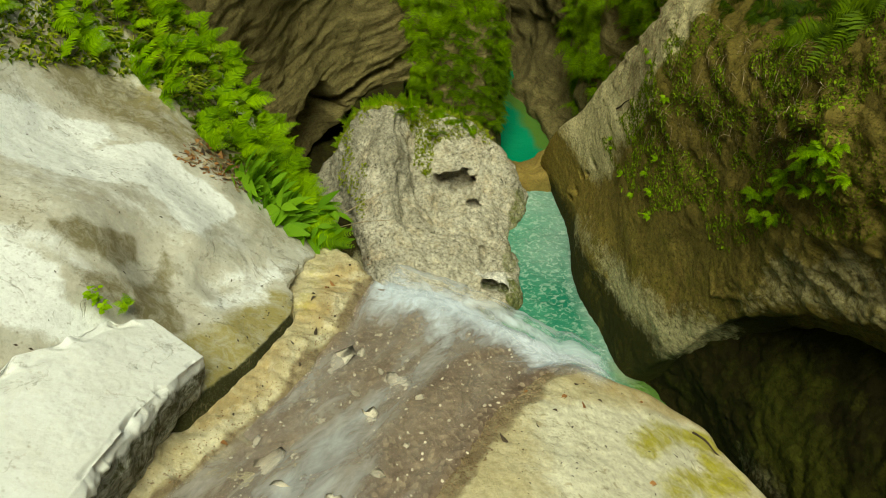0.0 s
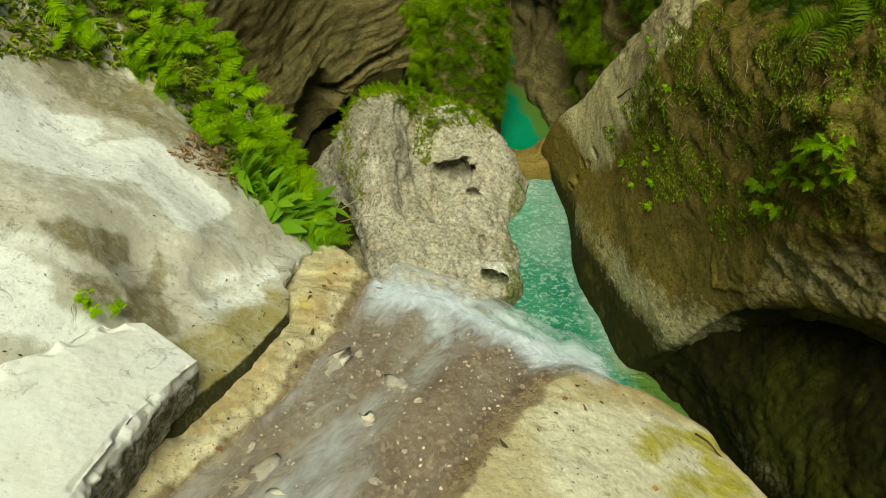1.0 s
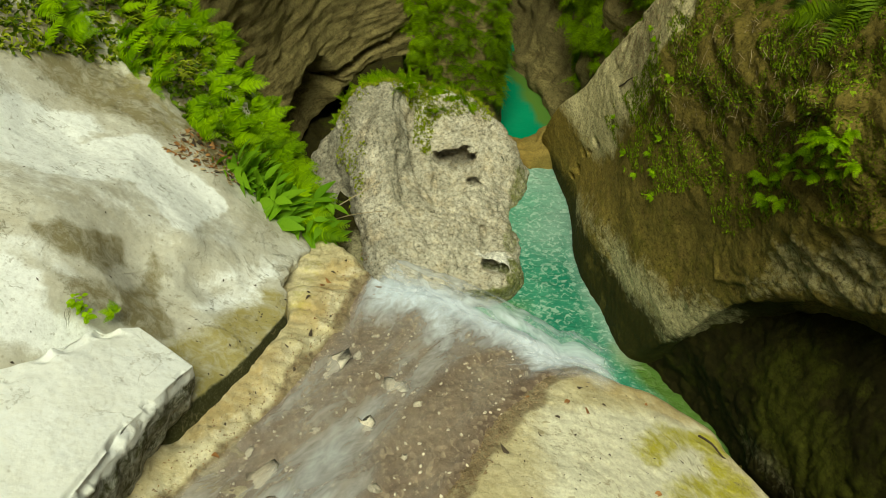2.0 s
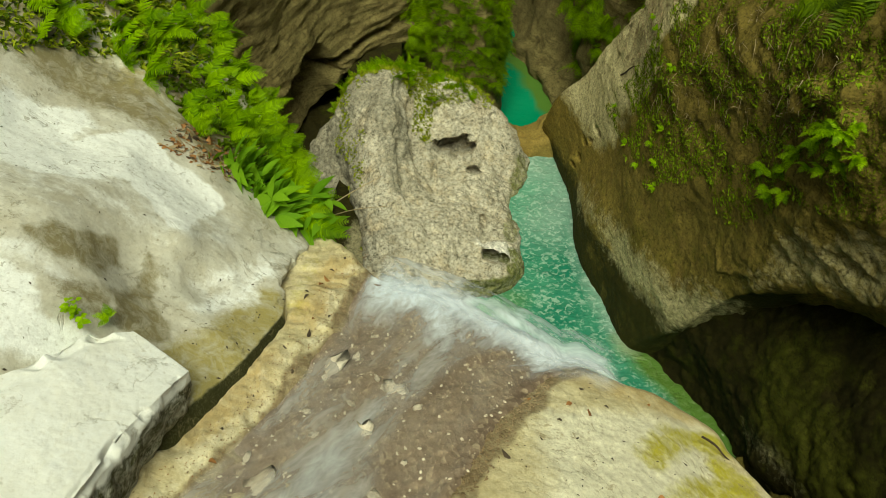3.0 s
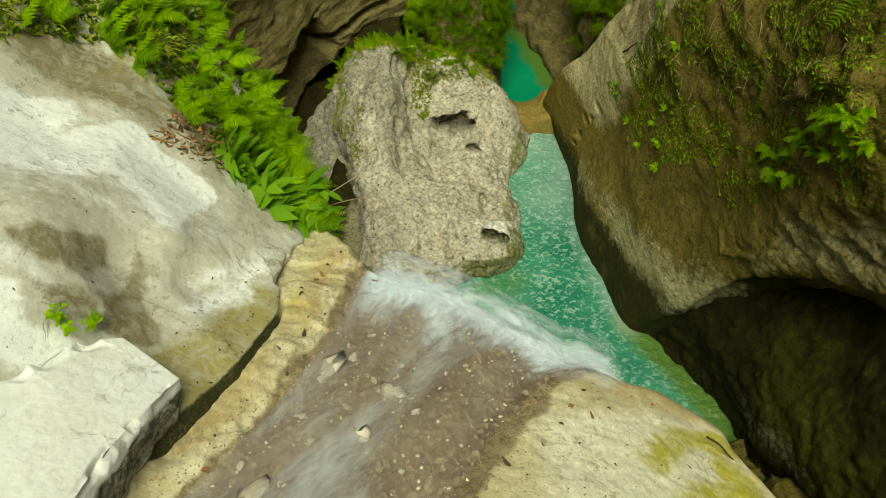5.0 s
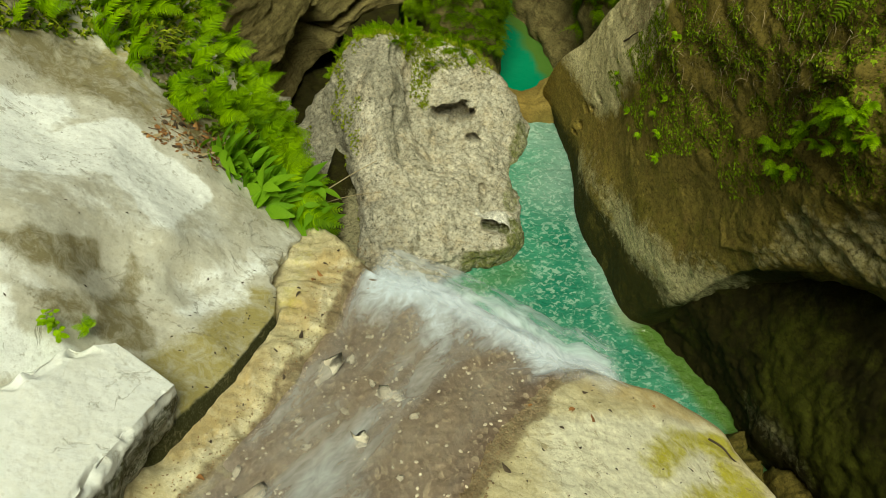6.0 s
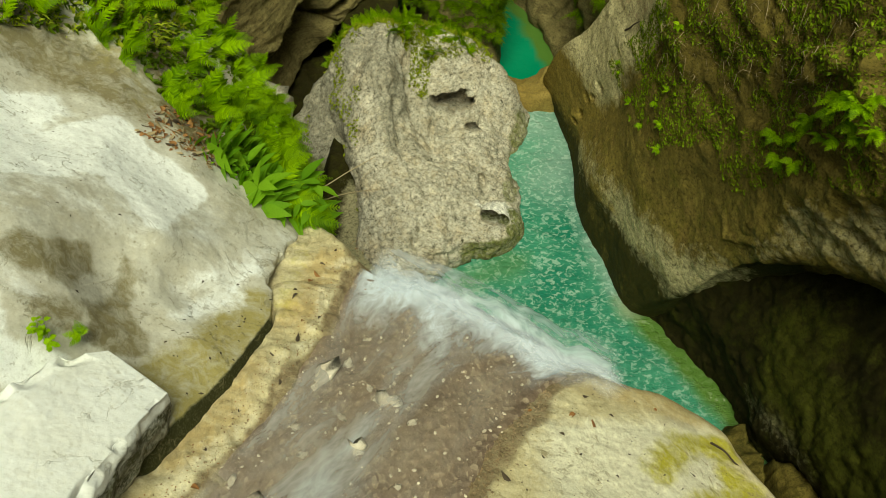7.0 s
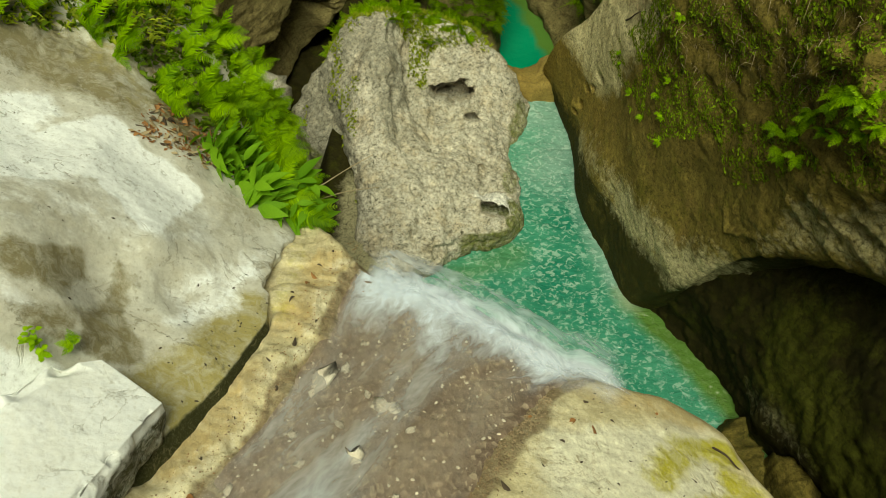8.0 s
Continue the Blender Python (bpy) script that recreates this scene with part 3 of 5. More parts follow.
slab_g, slab_n = sheet([SA, SB, SC, SD, SE, SF, SG], 220, 260, slab_relief, crisp=0.9)
slab_me = grid_mesh("rock_slab", slab_g, (-0.2, -0.05, -0.4))
# Front face greyed to paint its shade; dark olive towards the foot.
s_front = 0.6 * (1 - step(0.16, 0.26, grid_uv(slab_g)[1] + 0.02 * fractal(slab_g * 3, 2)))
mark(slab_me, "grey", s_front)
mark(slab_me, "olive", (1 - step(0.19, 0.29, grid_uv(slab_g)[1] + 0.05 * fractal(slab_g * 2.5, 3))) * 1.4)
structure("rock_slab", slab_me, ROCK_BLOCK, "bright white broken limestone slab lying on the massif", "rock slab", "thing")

# ---- central boulder ----
BOULDER = [
    [(-1.5, 13.2, -1.4), (-0.8, 13.0, -1.4), (0.0, 13.2, -1.4), (0.7, 13.9, -1.4), (1.2, 14.2, -1.4)],
    [(-1.65, 13.2, 0.1), (-0.9, 13.0, 0.2), (-0.1, 13.2, 0.2), (0.75, 13.75, -0.1), (1.5, 14.15, -0.35)],
    [(-1.8, 13.9, 0.4), (-0.95, 13.8, 0.75), (-0.1, 13.95, 0.7), (0.85, 14.2, 0.4), (1.8, 14.6, -0.1)],
    [(-2.05, 15.2, 0.65), (-1.1, 15.4, 1.2), (-0.1, 15.4, 0.8), (0.95, 15.5, 0.4), (1.88, 15.5, 0.0)],
    [(-2.25, 16.8, 1.1), (-1.25, 16.8, 1.55), (-0.2, 16.9, 0.55), (1.0, 16.9, 0.45), (1.9, 17.0, -0.2)],
    [(-2.65, 18.5, 1.35), (-1.3, 18.3, 2.1), (-0.2, 18.6, 0.75), (1.0, 18.5, 0.75), (2.05, 18.4, -0.1)],
    [(-2.2, 19.3, 1.9), (-1.2, 19.5, 2.1), (-0.2, 19.6, 1.6), (0.8, 19.4, 1.2), (1.6, 19.0, 0.45)],
    [(-2.1, 20.2, 0.5), (-1.2, 20.6, 0.5), (-0.2, 20.6, 0.3), (0.8, 20.1, 0.1), (1.6, 19.6, -0.2)],
    [(-2.1, 20.3, -3.0), (-1.2, 20.7, -3.0), (-0.2, 20.7, -3.0), (0.8, 20.2, -3.0), (1.6, 19.7, -3.0)],
]
# the flanks go down into the water
for row in BOULDER:
    (x0, y0, z0), (x1, y1, z1) = row[0], row[-1]
    out = 0.2 + 0.65 * min(max((y0 - 14.6) / 2.2, 0.0), 1.0) * (y0 < 20)
    row.insert(0, (x0 - 0.4 * out, y0 + 0.1, z0 - 0.8))
    row.insert(0, (x0 - 1.3 * out, y0 - 0.2, min(z0 - 1.9, -0.4)))
    row.insert(0, (x0 - 1.6 * out, y0 - 0.2, -2.2))
    row.append((x1 + 0.05, y1, min(z1 - 0.6, -0.8)))
    row.append((x1 - 0.15, y1, min(z1 - 2.0, -1.8)))


def boulder_relief(g, n):
    flank = 1 - step(-2.1, -1.5, g[..., 0])
    v = 0.16 * fractal(g * 0.8, 3) - 0.06 * ridged(g * 1.3, 2) - (0.026 - 0.01 * flank) * ridged(g * 3.2, 3) + 0.016 * fractal(g * 10, 3)
    v = v - 0.07 * step(0.35, 0.7, lattice(g * 3.7 + 5.1)) - 0.04 * step(0.4, 0.65, lattice(g * 7.9 + 1.9))
    flat = g * np.array([1, 1, 0])
    v = v + 0.22 * bell(flat, 1.0, 18.9, 0, 0.8) + 0.3 * bell(flat, 2.1, 18.3, 0, 0.7) - 0.3 * bell(flat, 2.05, 16.8, 0, 0.5) + 0.2 * bell(flat, 1.3, 14.5, 0, 0.6)
    return v - 0.22 * blotch(g, [(-0.5, 19.4, 1.8), (-0.55, 18.0, 1.2), (-0.1, 16.6, 0.7)], 0.26) - 0.14 * blotch(g, [(-0.9, 17.2, 1.5), (-0.5, 15.6, 1.0)], 0.18)


def hollow(g, n, x, y, rx, ry, way):
    """Pushes a pocket into the rock along a way, with a steep ragged rim."""
    d = np.sqrt(((g[..., 0] - x) / rx) ** 2 + ((g[..., 1] - y) / ry) ** 2) + 0.3 * fractal(g * 3.1, 3)
    up = step(0.0, 0.3, n[..., 2])
    return g + ((1 - step(0.75, 1.1, d)) * up)[..., None] * np.array(way)


boulder_g, boulder_n = sheet(BOULDER, 420, 330, boulder_relief)
for pocket in ((0.3, 18.0, 0.52, 0.3, (0.1, 0.9, -0.6)), (0.82, 17.3, 0.2, 0.14, (0, 0.4, -0.3)), (1.12, 14.35, 0.2, 0.2, (0, 0.6, -0.5)), (0.98, 15.7, 0.12, 0.2, (0, 0.2, -0.2)), (1.42, 14.35, 0.13, 0.12, (0, 0.3, -0.25)),
               (-0.55, 15.9, 0.12, 0.14, (0, 0.1, -0.25)), (-0.2, 17.3, 0.1, 0.3, (0, 0.1, -0.25))):
    boulder_g = hollow(boulder_g, boulder_n, *pocket)
boulder_n = normals(boulder_g)
boulder_me = grid_mesh("boulder", boulder_g, (0, 0, -1.0))
mark(boulder_me, "grey", np.maximum(1 - step(-2.3, -1.6, boulder_g[..., 0] + 0.25 * fractal(boulder_g, 3)), 0.7 * blotch(boulder_g, [(-1.5, 19.0, 2.2), (-1.1, 17.5, 1.7), (-0.8, 16.2, 1.3)], 0.6)))
mark(boulder_me, "fresh", blotch(boulder_g, [(0.95, 14.75, 0.35), (1.45, 14.7, 0.1)], 0.3))
# Moss on crown, seam and waterline; the undercut jaw is painted darker.
mark(boulder_me, "soil", np.maximum.reduce([blotch(boulder_g, [(-0.5, 19.6, 1.9), (-0.5, 18.3, 1.3)], 0.2), 0.9 * blotch(boulder_g, [(-2.0, 19.9, 1.7), (0.5, 20.3, 1.5)], 0.4),
                                            1.2 * (1 - step(0.2, 0.36, boulder_g[..., 2] + 0.12 * fractal(boulder_g * 2.0, 3))) * step(0.3, 0.6, boulder_g[..., 0]) * (1 - step(14.7, 15.1, boulder_g[..., 1])), 0.7 * blotch(boulder_g, [(1.95, 17.4, -0.1), (2.1, 17.9, 0.0)], 0.35), 0.6 * blotch(boulder_g, [(1.6, 15.2, 0.1), (1.65, 16.0, 0.05)], 0.22), 1 - step(-0.35, -0.1, boulder_g[..., 2])]))
structure("boulder", boulder_me, ROCK_BOULDER, "pale grey pitted limestone boulder standing in the turquoise pool", "boulder", "thing")

# ---- right wall ----
RA = [(3.1, 20.2, -3.4), (3.4, 17.6, -1.5), (3.5, 15.4, -1.5), (4.0, 13.6, -1.5), (4.6, 12.5, -1.5), (5.7, 11.5, 0.6), (6.6, 10.6, 3.2), (7.1, 9.3, 4.4), (7.6, 7.8, 5.4)]
RB = [(2.8, 19.5, -0.4), (3.2, 17.6, -0.3), (3.32, 15.4, -0.3), (3.75, 13.4, -0.3), (4.25, 12.25, -0.1), (5.2, 11.3, 2.4), (5.95, 10.2, 4.25), (6.4, 9.0, 5.5), (6.8, 7.7, 6.5)]
RC = [(2.75, 19.2, 0.35), (3.3, 17.2, 0.6), (3.45, 14.8, 1.0), (3.95, 13.1, 1.4), (4.66, 11.5, 1.85), (5.05, 10.9, 3.05), (5.45, 10.0, 4.6), (5.95, 8.8, 5.85), (6.4, 7.7, 6.8)]
RD = [(3.0, 18.5, 1.8), (3.6, 16.5, 1.8), (3.78, 14.5, 2.4), (4.15, 12.8, 2.5), (4.75, 11.3, 3.2), (5.1, 10.75, 4.1), (5.45, 9.85, 5.4), (5.8, 8.8, 6.8), (6.2, 7.6, 7.8)]
RE = [(3.46, 17.7, 3.2), (3.8, 16.0, 3.3), (4.0, 14.4, 3.7), (4.4, 12.9, 4.3), (4.93, 11.35, 4.7), (5.15, 10.7, 5.4), (5.35, 9.9, 6.6), (5.55, 8.85, 7.75), (6.0, 7.6, 8.7)]
RF = [(3.97, 17.1, 4.8), (4.05, 15.2, 4.9), (4.25, 13.8, 5.2), (4.65, 12.6, 5.6), (4.95, 11.5, 6.7), (5.25, 10.7, 6.9), (5.35, 10.0, 7.9), (5.5, 9.1, 8.8), (6.0, 7.8, 9.8)]
RG = [(4.5, 16.0, 7.0), (4.4, 14.4, 7.1), (4.5, 13.3, 7.4), (4.85, 12.4, 7.9), (5.15, 11.4, 8.5), (5.4, 10.8, 9.1), (5.6, 10.3, 10.0), (5.9, 9.4, 10.8), (6.3, 8.2, 11.8)]
RH = [(5.4, 16.6, 9.0), (5.5, 15.2, 9.2), (5.7, 14.0, 9.4), (6.0, 12.9, 9.7), (6.3, 11.9, 10.2), (6.6, 11.2, 10.7), (6.8, 10.6, 11.4), (7.1, 9.7, 12.2), (7.5, 8.5, 13.2)]
# Unseen top row, leaned out to shade the wall below.
RI = [(5.0, 17.0, 16), (4.8, 15.6, 16), (4.8, 14.4, 16), (4.9, 13.2, 16), (5.0, 12.2, 16), (5.1, 11.4, 16), (5.3, 10.6, 16), (5.7, 9.6, 16.5), (6.3, 8.0, 17)]


def wall_relief(g, n):
    low = 1 - step(4.0, 6.5, g[..., 2] - 0.35 * (12 - g[..., 1]))
    far = step(14.5, 16.0, g[..., 1])
    near = step(0.0, 3.0, 11.8 - g[..., 1])
    v = 0.10 * fractal(g * 0.6, 2) + 0.02 * np.tanh(6 * lattice(g * np.array([1.3, 1.3, 2.2]) + 5.2)) * (1 - low) * (1 - far)
    v = v - (0.006 + 0.035 * (1 - low) * (1 - far) + 0.012 * near) * ridged(g * np.array([2.2, 2.2, 2.2]), 3) + 0.012 * fractal(g * 6, 4, 0.65)
    v = v + near * 0.022 * np.tanh(4 * lattice(g * np.array([2.2, 2.2, 4.4]) + 2.2)) + near * 0.015 * ridged(g * 5.1, 3) + (1 - low) * 0.03 * np.tanh(5 * lattice(g * 3.1 + 7.7))
    v = v - 0.25 * blotch(g, [(5.0, 10.9, 7.6), (5.3, 10.3, 8.4)], 0.22) - 0.3 * blotch(g, [(5.5, 9.6, 9.0), (5.6, 9.3, 8.2)], 0.16)
    v = v - 0.05 * blotch(g, [(4.75, 11.5, 4.6), (4.95, 11.0, 3.9), (5.3, 10.4, 4.5)], 0.06, 1.2)
    return v - 0.05 - 0.2 * bell(g, 3.45, 17.2, 0.8, 0.25)


wall_g, wall_n = sheet([RA, RB, RC, RD, RE, RF, RG, RH, RI], 360, 380, wall_relief, True)
for pocket in ((16.85, 1.75, 0.16, 0.14), (16.4, 2.45, 0.14, 0.12), (16.95, 1.15, 0.12, 0.12), (17.05, 0.85, 0.11, 0.09), (16.6, 2.0, 0.08, 0.08)):
    away = np.sqrt(((wall_g[..., 1] - pocket[0]) / pocket[2]) ** 2 + ((wall_g[..., 2] - pocket[1]) / pocket[3]) ** 2) + 0.25 * fractal(wall_g * 3.0, 2)
    wall_g = wall_g + ((1 - step(0.7, 1.2, away)) * (wall_g[..., 0] < 4.6))[..., None] * np.array([0.28, 0.06, -0.08])
wall_me = grid_mesh("gorge_wall_right", wall_g, (7, 0, -6), True)
wu, wv = grid_uv(wall_g)
wv = wv * 8 / 7
w_wob = 0.03 * fractal(wall_g * 1.1, 3)
# Wet algae band at the foot, with the undercut's shade painted in.
mark(wall_me, "damp_shade", (1.1 + 0.5 * lattice(wall_g * 2.2)) * (1 - step(0.27, 0.30, wv + 0.3 * w_wob)) * (1 - step(0.72, 0.8, wu)))
mark(wall_me, "fresh", np.maximum.reduce([0.55 * blotch(wall_g, [(3.4, 16.2, 0.7), (3.48, 14.9, 1.3), (3.95, 13.2, 1.75)], 0.4, 1.8), 0.9 * blotch(wall_g, [(3.8, 13.5, 1.6), (4.25, 12.4, 1.9), (4.75, 11.5, 2.1), (5.0, 11.0, 2.8)], 0.5, 1.8),
                                          1.3 * (1 - step(0.10, 0.20, wu + w_wob)) * window(wv, 0.47, 0.95, 0.08), 0.5 * window(wv + w_wob, 0.29, 0.5, 0.05) * step(0.55, 0.8, wu)]))
mark(wall_me, "olive", np.maximum(1.1 * (1 - step(0.06, 0.3, wu + 2.0 * w_wob)) * window(wv, 0.24, 0.50, 0.08), 0.3 * window(wv + w_wob, 0.3, 0.5, 0.06) * window(wu, 0.08, 0.5, 0.08)))
mark(wall_me, "soil", window(wv + w_wob, 0.56, 1.1, 0.07) * step(0.1, 0.2, wu + w_wob))
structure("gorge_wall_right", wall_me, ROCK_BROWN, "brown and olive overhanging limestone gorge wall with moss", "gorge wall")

# ---- dark lower wall under the overhang ----
KA = [(4.3, 12.6, -1.6), (4.95, 11.7, -1.6), (5.5, 10.8, -1.6), (5.9, 10.0, -1.6), (6.2, 9.2, -1.6), (6.8, 8.2, -1.6), (7.3, 6.5, -1.6), (7.6, 4.0, -1.6)]
KB = [(4.4, 12.5, -0.3), (5.0, 11.6, -0.3), (5.55, 10.7, -0.3), (5.92, 10.0, -0.3), (6.1, 9.2, 0.1), (6.75, 8.3, 0.4), (7.2, 6.8, 0.7), (7.5, 4.0, 0.9)]
KC = [(4.9, 12.2, 1.6), (5.35, 11.3, 1.7), (5.7, 10.4, 1.6), (5.95, 9.6, 1.3), (6.15, 8.8, 1.3), (6.5, 8.1, 1.4), (6.8, 6.6, 1.8), (7.0, 4.0, 2.4)]
KD = [(5.8, 11.9, 3.0), (6.2, 11.1, 3.4), (6.5, 10.2, 3.7), (6.6, 9.3, 3.8), (6.8, 8.6, 3.8), (6.9, 7.8, 4.0), (7.0, 6.4, 4.4), (7.2, 4.0, 5.0)]
KE = [(8.0, 11.9, 4.4), (8.1, 11.1, 5.0), (8.2, 10.2, 5.6), (8.2, 9.3, 6.0), (8.2, 8.4, 6.2), (8.2, 7.5, 6.8), (8.2, 6.0, 7.6), (8.3, 4.0, 8.6)]
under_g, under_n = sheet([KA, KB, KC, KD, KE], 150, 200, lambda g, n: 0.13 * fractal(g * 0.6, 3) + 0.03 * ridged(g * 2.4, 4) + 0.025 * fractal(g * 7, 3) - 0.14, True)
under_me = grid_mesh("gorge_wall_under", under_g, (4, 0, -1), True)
# Moss, with the wall's lit middle band painted in.
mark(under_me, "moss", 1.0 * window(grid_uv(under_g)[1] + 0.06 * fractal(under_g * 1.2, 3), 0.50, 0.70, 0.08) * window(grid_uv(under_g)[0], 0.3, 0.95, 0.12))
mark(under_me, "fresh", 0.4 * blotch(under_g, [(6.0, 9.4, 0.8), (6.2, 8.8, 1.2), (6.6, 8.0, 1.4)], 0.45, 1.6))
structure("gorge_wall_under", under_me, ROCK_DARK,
          "mossy limestone under the overhang, colour darkened for its shade", "gorge wall")

# ---- back cliff ----
def cliff(plan, levels):
    """Rows of a cage: a plan line, pushed off along (ox, oy) at each level."""
    return [[(x + ox, y + oy, z) for x, y in plan] for z, ox, oy in levels]


BACK_PLAN = [(-6.0, 14.5), (-5.2, 16.6), (-4.5, 18.3), (-3.8, 20.2), (-2.9, 22.0), (-1.6, 23.2), (-0.2, 23.7), (1.45, 23.9), (2.0, 25.5), (1.6, 27.5)]
# The highest level is out of view, raised to cut the sky light.
BACK_LEVELS = [(-4.0, -0.6, 1.5), (-1.4, -0.6, 1.4), (-0.5, -0.1, 0.5), (0.2, 0.25, -0.2), (1.5, 0.1, 0.0), (3.2, -0.2, 0.4), (6.0, -0.3, 0.7), (11.0, -0.9, 1.6), (22.0, -1.2, 2.0)]


def back_relief(g, n):
    w = g + 0.6 * np.stack([lattice(g * 0.6), lattice(g * 0.6 + 5), lattice(g * 0.6 + 9)], -1)
    beds = np.stack([w[..., 0] * 0.5, w[..., 1] * 0.5, (w[..., 2] - 0.15 * w[..., 0]) * 2.4], -1)
    v = 0.16 * fractal(g * 0.5, 3) + 0.03 * ridged(beds, 2, 0.6) + 0.025 * np.tanh(3 * lattice(beds * np.array([1.2, 1.2, 2.3]) + 4)) + 0.03 * fractal(g * np.array([2.5, 2.5, 5.0]), 3) + 0.012 * ridged(g * np.array([5, 5, 9.0]), 3)
    v = v + 0.35 * blotch(g, [(-4.3, 18.6, 0.9), (-3.4, 21.0, 0.6), (-1.6, 23.0, 0.75), (-0.6, 23.4, 1.0)], 0.13)
    return v + 2.2 * blotch(g, [(-4.4, 18.3, 0.5), (-4.0, 19.4, 0.6), (-3.4, 20.8, 0.5)], 0.75, 0.6)


back_g, back_n = sheet(cliff(BACK_PLAN, BACK_LEVELS), 320, 340, back_relief, True)
structure("gorge_wall_back", grid_mesh("gorge_wall_back", back_g, (-4, 8, 0), True), ROCK_BACK,
          "layered grey-brown limestone cliff hollowed out at its foot", "gorge wall")

SPUR = [[(-0.9, 25.5, -3.2), (-0.3, 23.0, -3.2), (0.6, 22.2, -3.2), (1.62, 22.3, -3.2), (1.9, 24.2, -3.2)],
        [(-0.9, 25.5, -0.6), (-0.3, 23.0, -0.5), (0.6, 22.3, -0.7), (1.55, 22.4, -1.1), (1.8, 24.2, -1.1)],
        [(-0.9, 25.5, 0.3), (-0.3, 23.3, 0.3), (0.6, 22.7, 0.3), (1.5, 22.8, 0.2), (1.75, 24.3, 0.2)],
        [(-0.9, 25.6, 1.0), (-0.3, 23.6, 1.1), (0.6, 23.3, 1.4), (1.4, 23.4, 1.5), (1.6, 24.4, 1.5)],
        [(-0.9, 25.7, 1.2), (-0.3, 24.9, 1.6), (0.6, 24.6, 2.2), (1.3, 24.6, 2.2), (1.5, 24.8, 2.0)]]
spur_g, spur_n = sheet(SPUR, 90, 110, lambda g, n: 0.18 * fractal(g * 0.9, 3) + 0.04 * ridged(g * 2.6, 3))
structure("cliff_spur", grid_mesh("cliff_spur", spur_g, (0, 2, 0)), ROCK_BACK, "overgrown rock spur at the cliff's foot behind the boulder", "rock spur")

FAR_PLAN = [(5.4, 16.0), (5.0, 19.0), (4.75, 21.0), (4.5, 22.8), (4.2, 24.4), (3.6, 26.0), (2.9, 27.4), (2.2, 29.0), (1.0, 31.5), (-2.0, 34.0), (-6.0, 33.0)]
# Topmost level likewise unseen, there to narrow the sky opening.
FAR_LEVELS = [(-4.0, -0.9, -0.5), (-2.45, -0.75, -0.45), (-2.0, -0.3, -0.2), (-0.8, 0.0, 0.0), (1.0, -0.1, -0.1), (4.0, 0.2, 0.2), (11.0, 0.8, 0.8), (22.0, 1.2, 1.2)]
far_g, far_n = sheet(cliff(FAR_PLAN, FAR_LEVELS), 160, 220, lambda g, n: 0.55 * fractal(g * 0.4, 4) + 0.1 * ridged(g * 1.2, 4))
structure("gorge_wall_far", grid_mesh("gorge_wall_far", far_g, (6, 6, 0)), ROCK_BACK,
          "dark winding gorge wall beyond the farther pool", "gorge wall")

# ---- water ----
def water_material(name, deep, shallow, wave, scale, glints):
    n = Nodes(name)
    c = n.mix(n.ramp(n.noise(0.5, 4), (0.35, 0.0), (0.7, 1.0)), deep, shallow)
    chop = n.noise(scale, 4, 0.6, n.at((1.0, 1.2, 1)), 0.5)
    # Pale crests paint sky glints on the ripples; a deep tint darkens troughs.
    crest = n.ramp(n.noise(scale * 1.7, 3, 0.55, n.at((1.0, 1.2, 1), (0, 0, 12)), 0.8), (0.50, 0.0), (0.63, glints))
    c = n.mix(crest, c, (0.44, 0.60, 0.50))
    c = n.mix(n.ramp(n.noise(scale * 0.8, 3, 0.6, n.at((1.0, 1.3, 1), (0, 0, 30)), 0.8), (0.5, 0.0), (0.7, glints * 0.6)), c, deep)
    c = n.mix(n.ramp(n.attr("shallow"), (0.0, 0.0), (0.6, 0.85)), c, (0.11, 0.19, 0.02))
    c = n.mix(n.ramp(n.calc("ADD", n.attr("shallow"), n.calc("MULTIPLY", n.noise(3.0, 4), 0.3)), (1.05, 0.0), (1.2, 0.8)), c, (0.24, 0.30, 0.07))
    c = n.mix(n.ramp(n.attr("foam"), (0.0, 0.0), (1.0, 1.0)), c, (0.72, 0.78, 0.74))
    return n.end(c, 0.08, n.bump(chop, wave, 0.06), IOR=1.33)


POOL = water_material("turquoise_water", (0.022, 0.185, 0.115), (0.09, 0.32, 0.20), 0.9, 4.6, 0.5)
FARPOOL = water_material("still_turquoise_water", (0.006, 0.23, 0.115), (0.015, 0.28, 0.14), 0.25, 5.0, 0.0)


def plane_grid(x0, x1, y0, y1, z, nx, ny, swell=0.0, rate=1.0):
    xs, ys = np.meshgrid(np.linspace(x0, x1, nx), np.linspace(y0, y1, ny))
    g = np.stack([xs, ys, np.full_like(xs, z)], -1)
    if swell:
        g[..., 2] += swell * (fractal(g * rate, 2) + ridged(g * np.array([2.6, 3.6, 1]) * rate / 1.4, 2) * 0.5)
    return g


pool_g = plane_grid(-2.7, 6.8, 3.2, 19.2, -0.3, 300, 440, 0.035, 1.4)
pool_me = grid_mesh("pool_water", pool_g)
flat_pool = pool_g * np.array([1, 1, 0])
mark(pool_me, "shallow", np.maximum(blotch(flat_pool, [(4.35, 12.45, 0), (4.75, 12.0, 0), (5.1, 11.35, 0), (5.5, 10.6, 0), (5.95, 9.8, 0), (6.0, 8.8, 0)], 0.42, 1.3), 0.25 * blotch(flat_pool, [(0.4, 13.0, 0), (1.6, 13.7, 0)], 0.35, 1.2)))
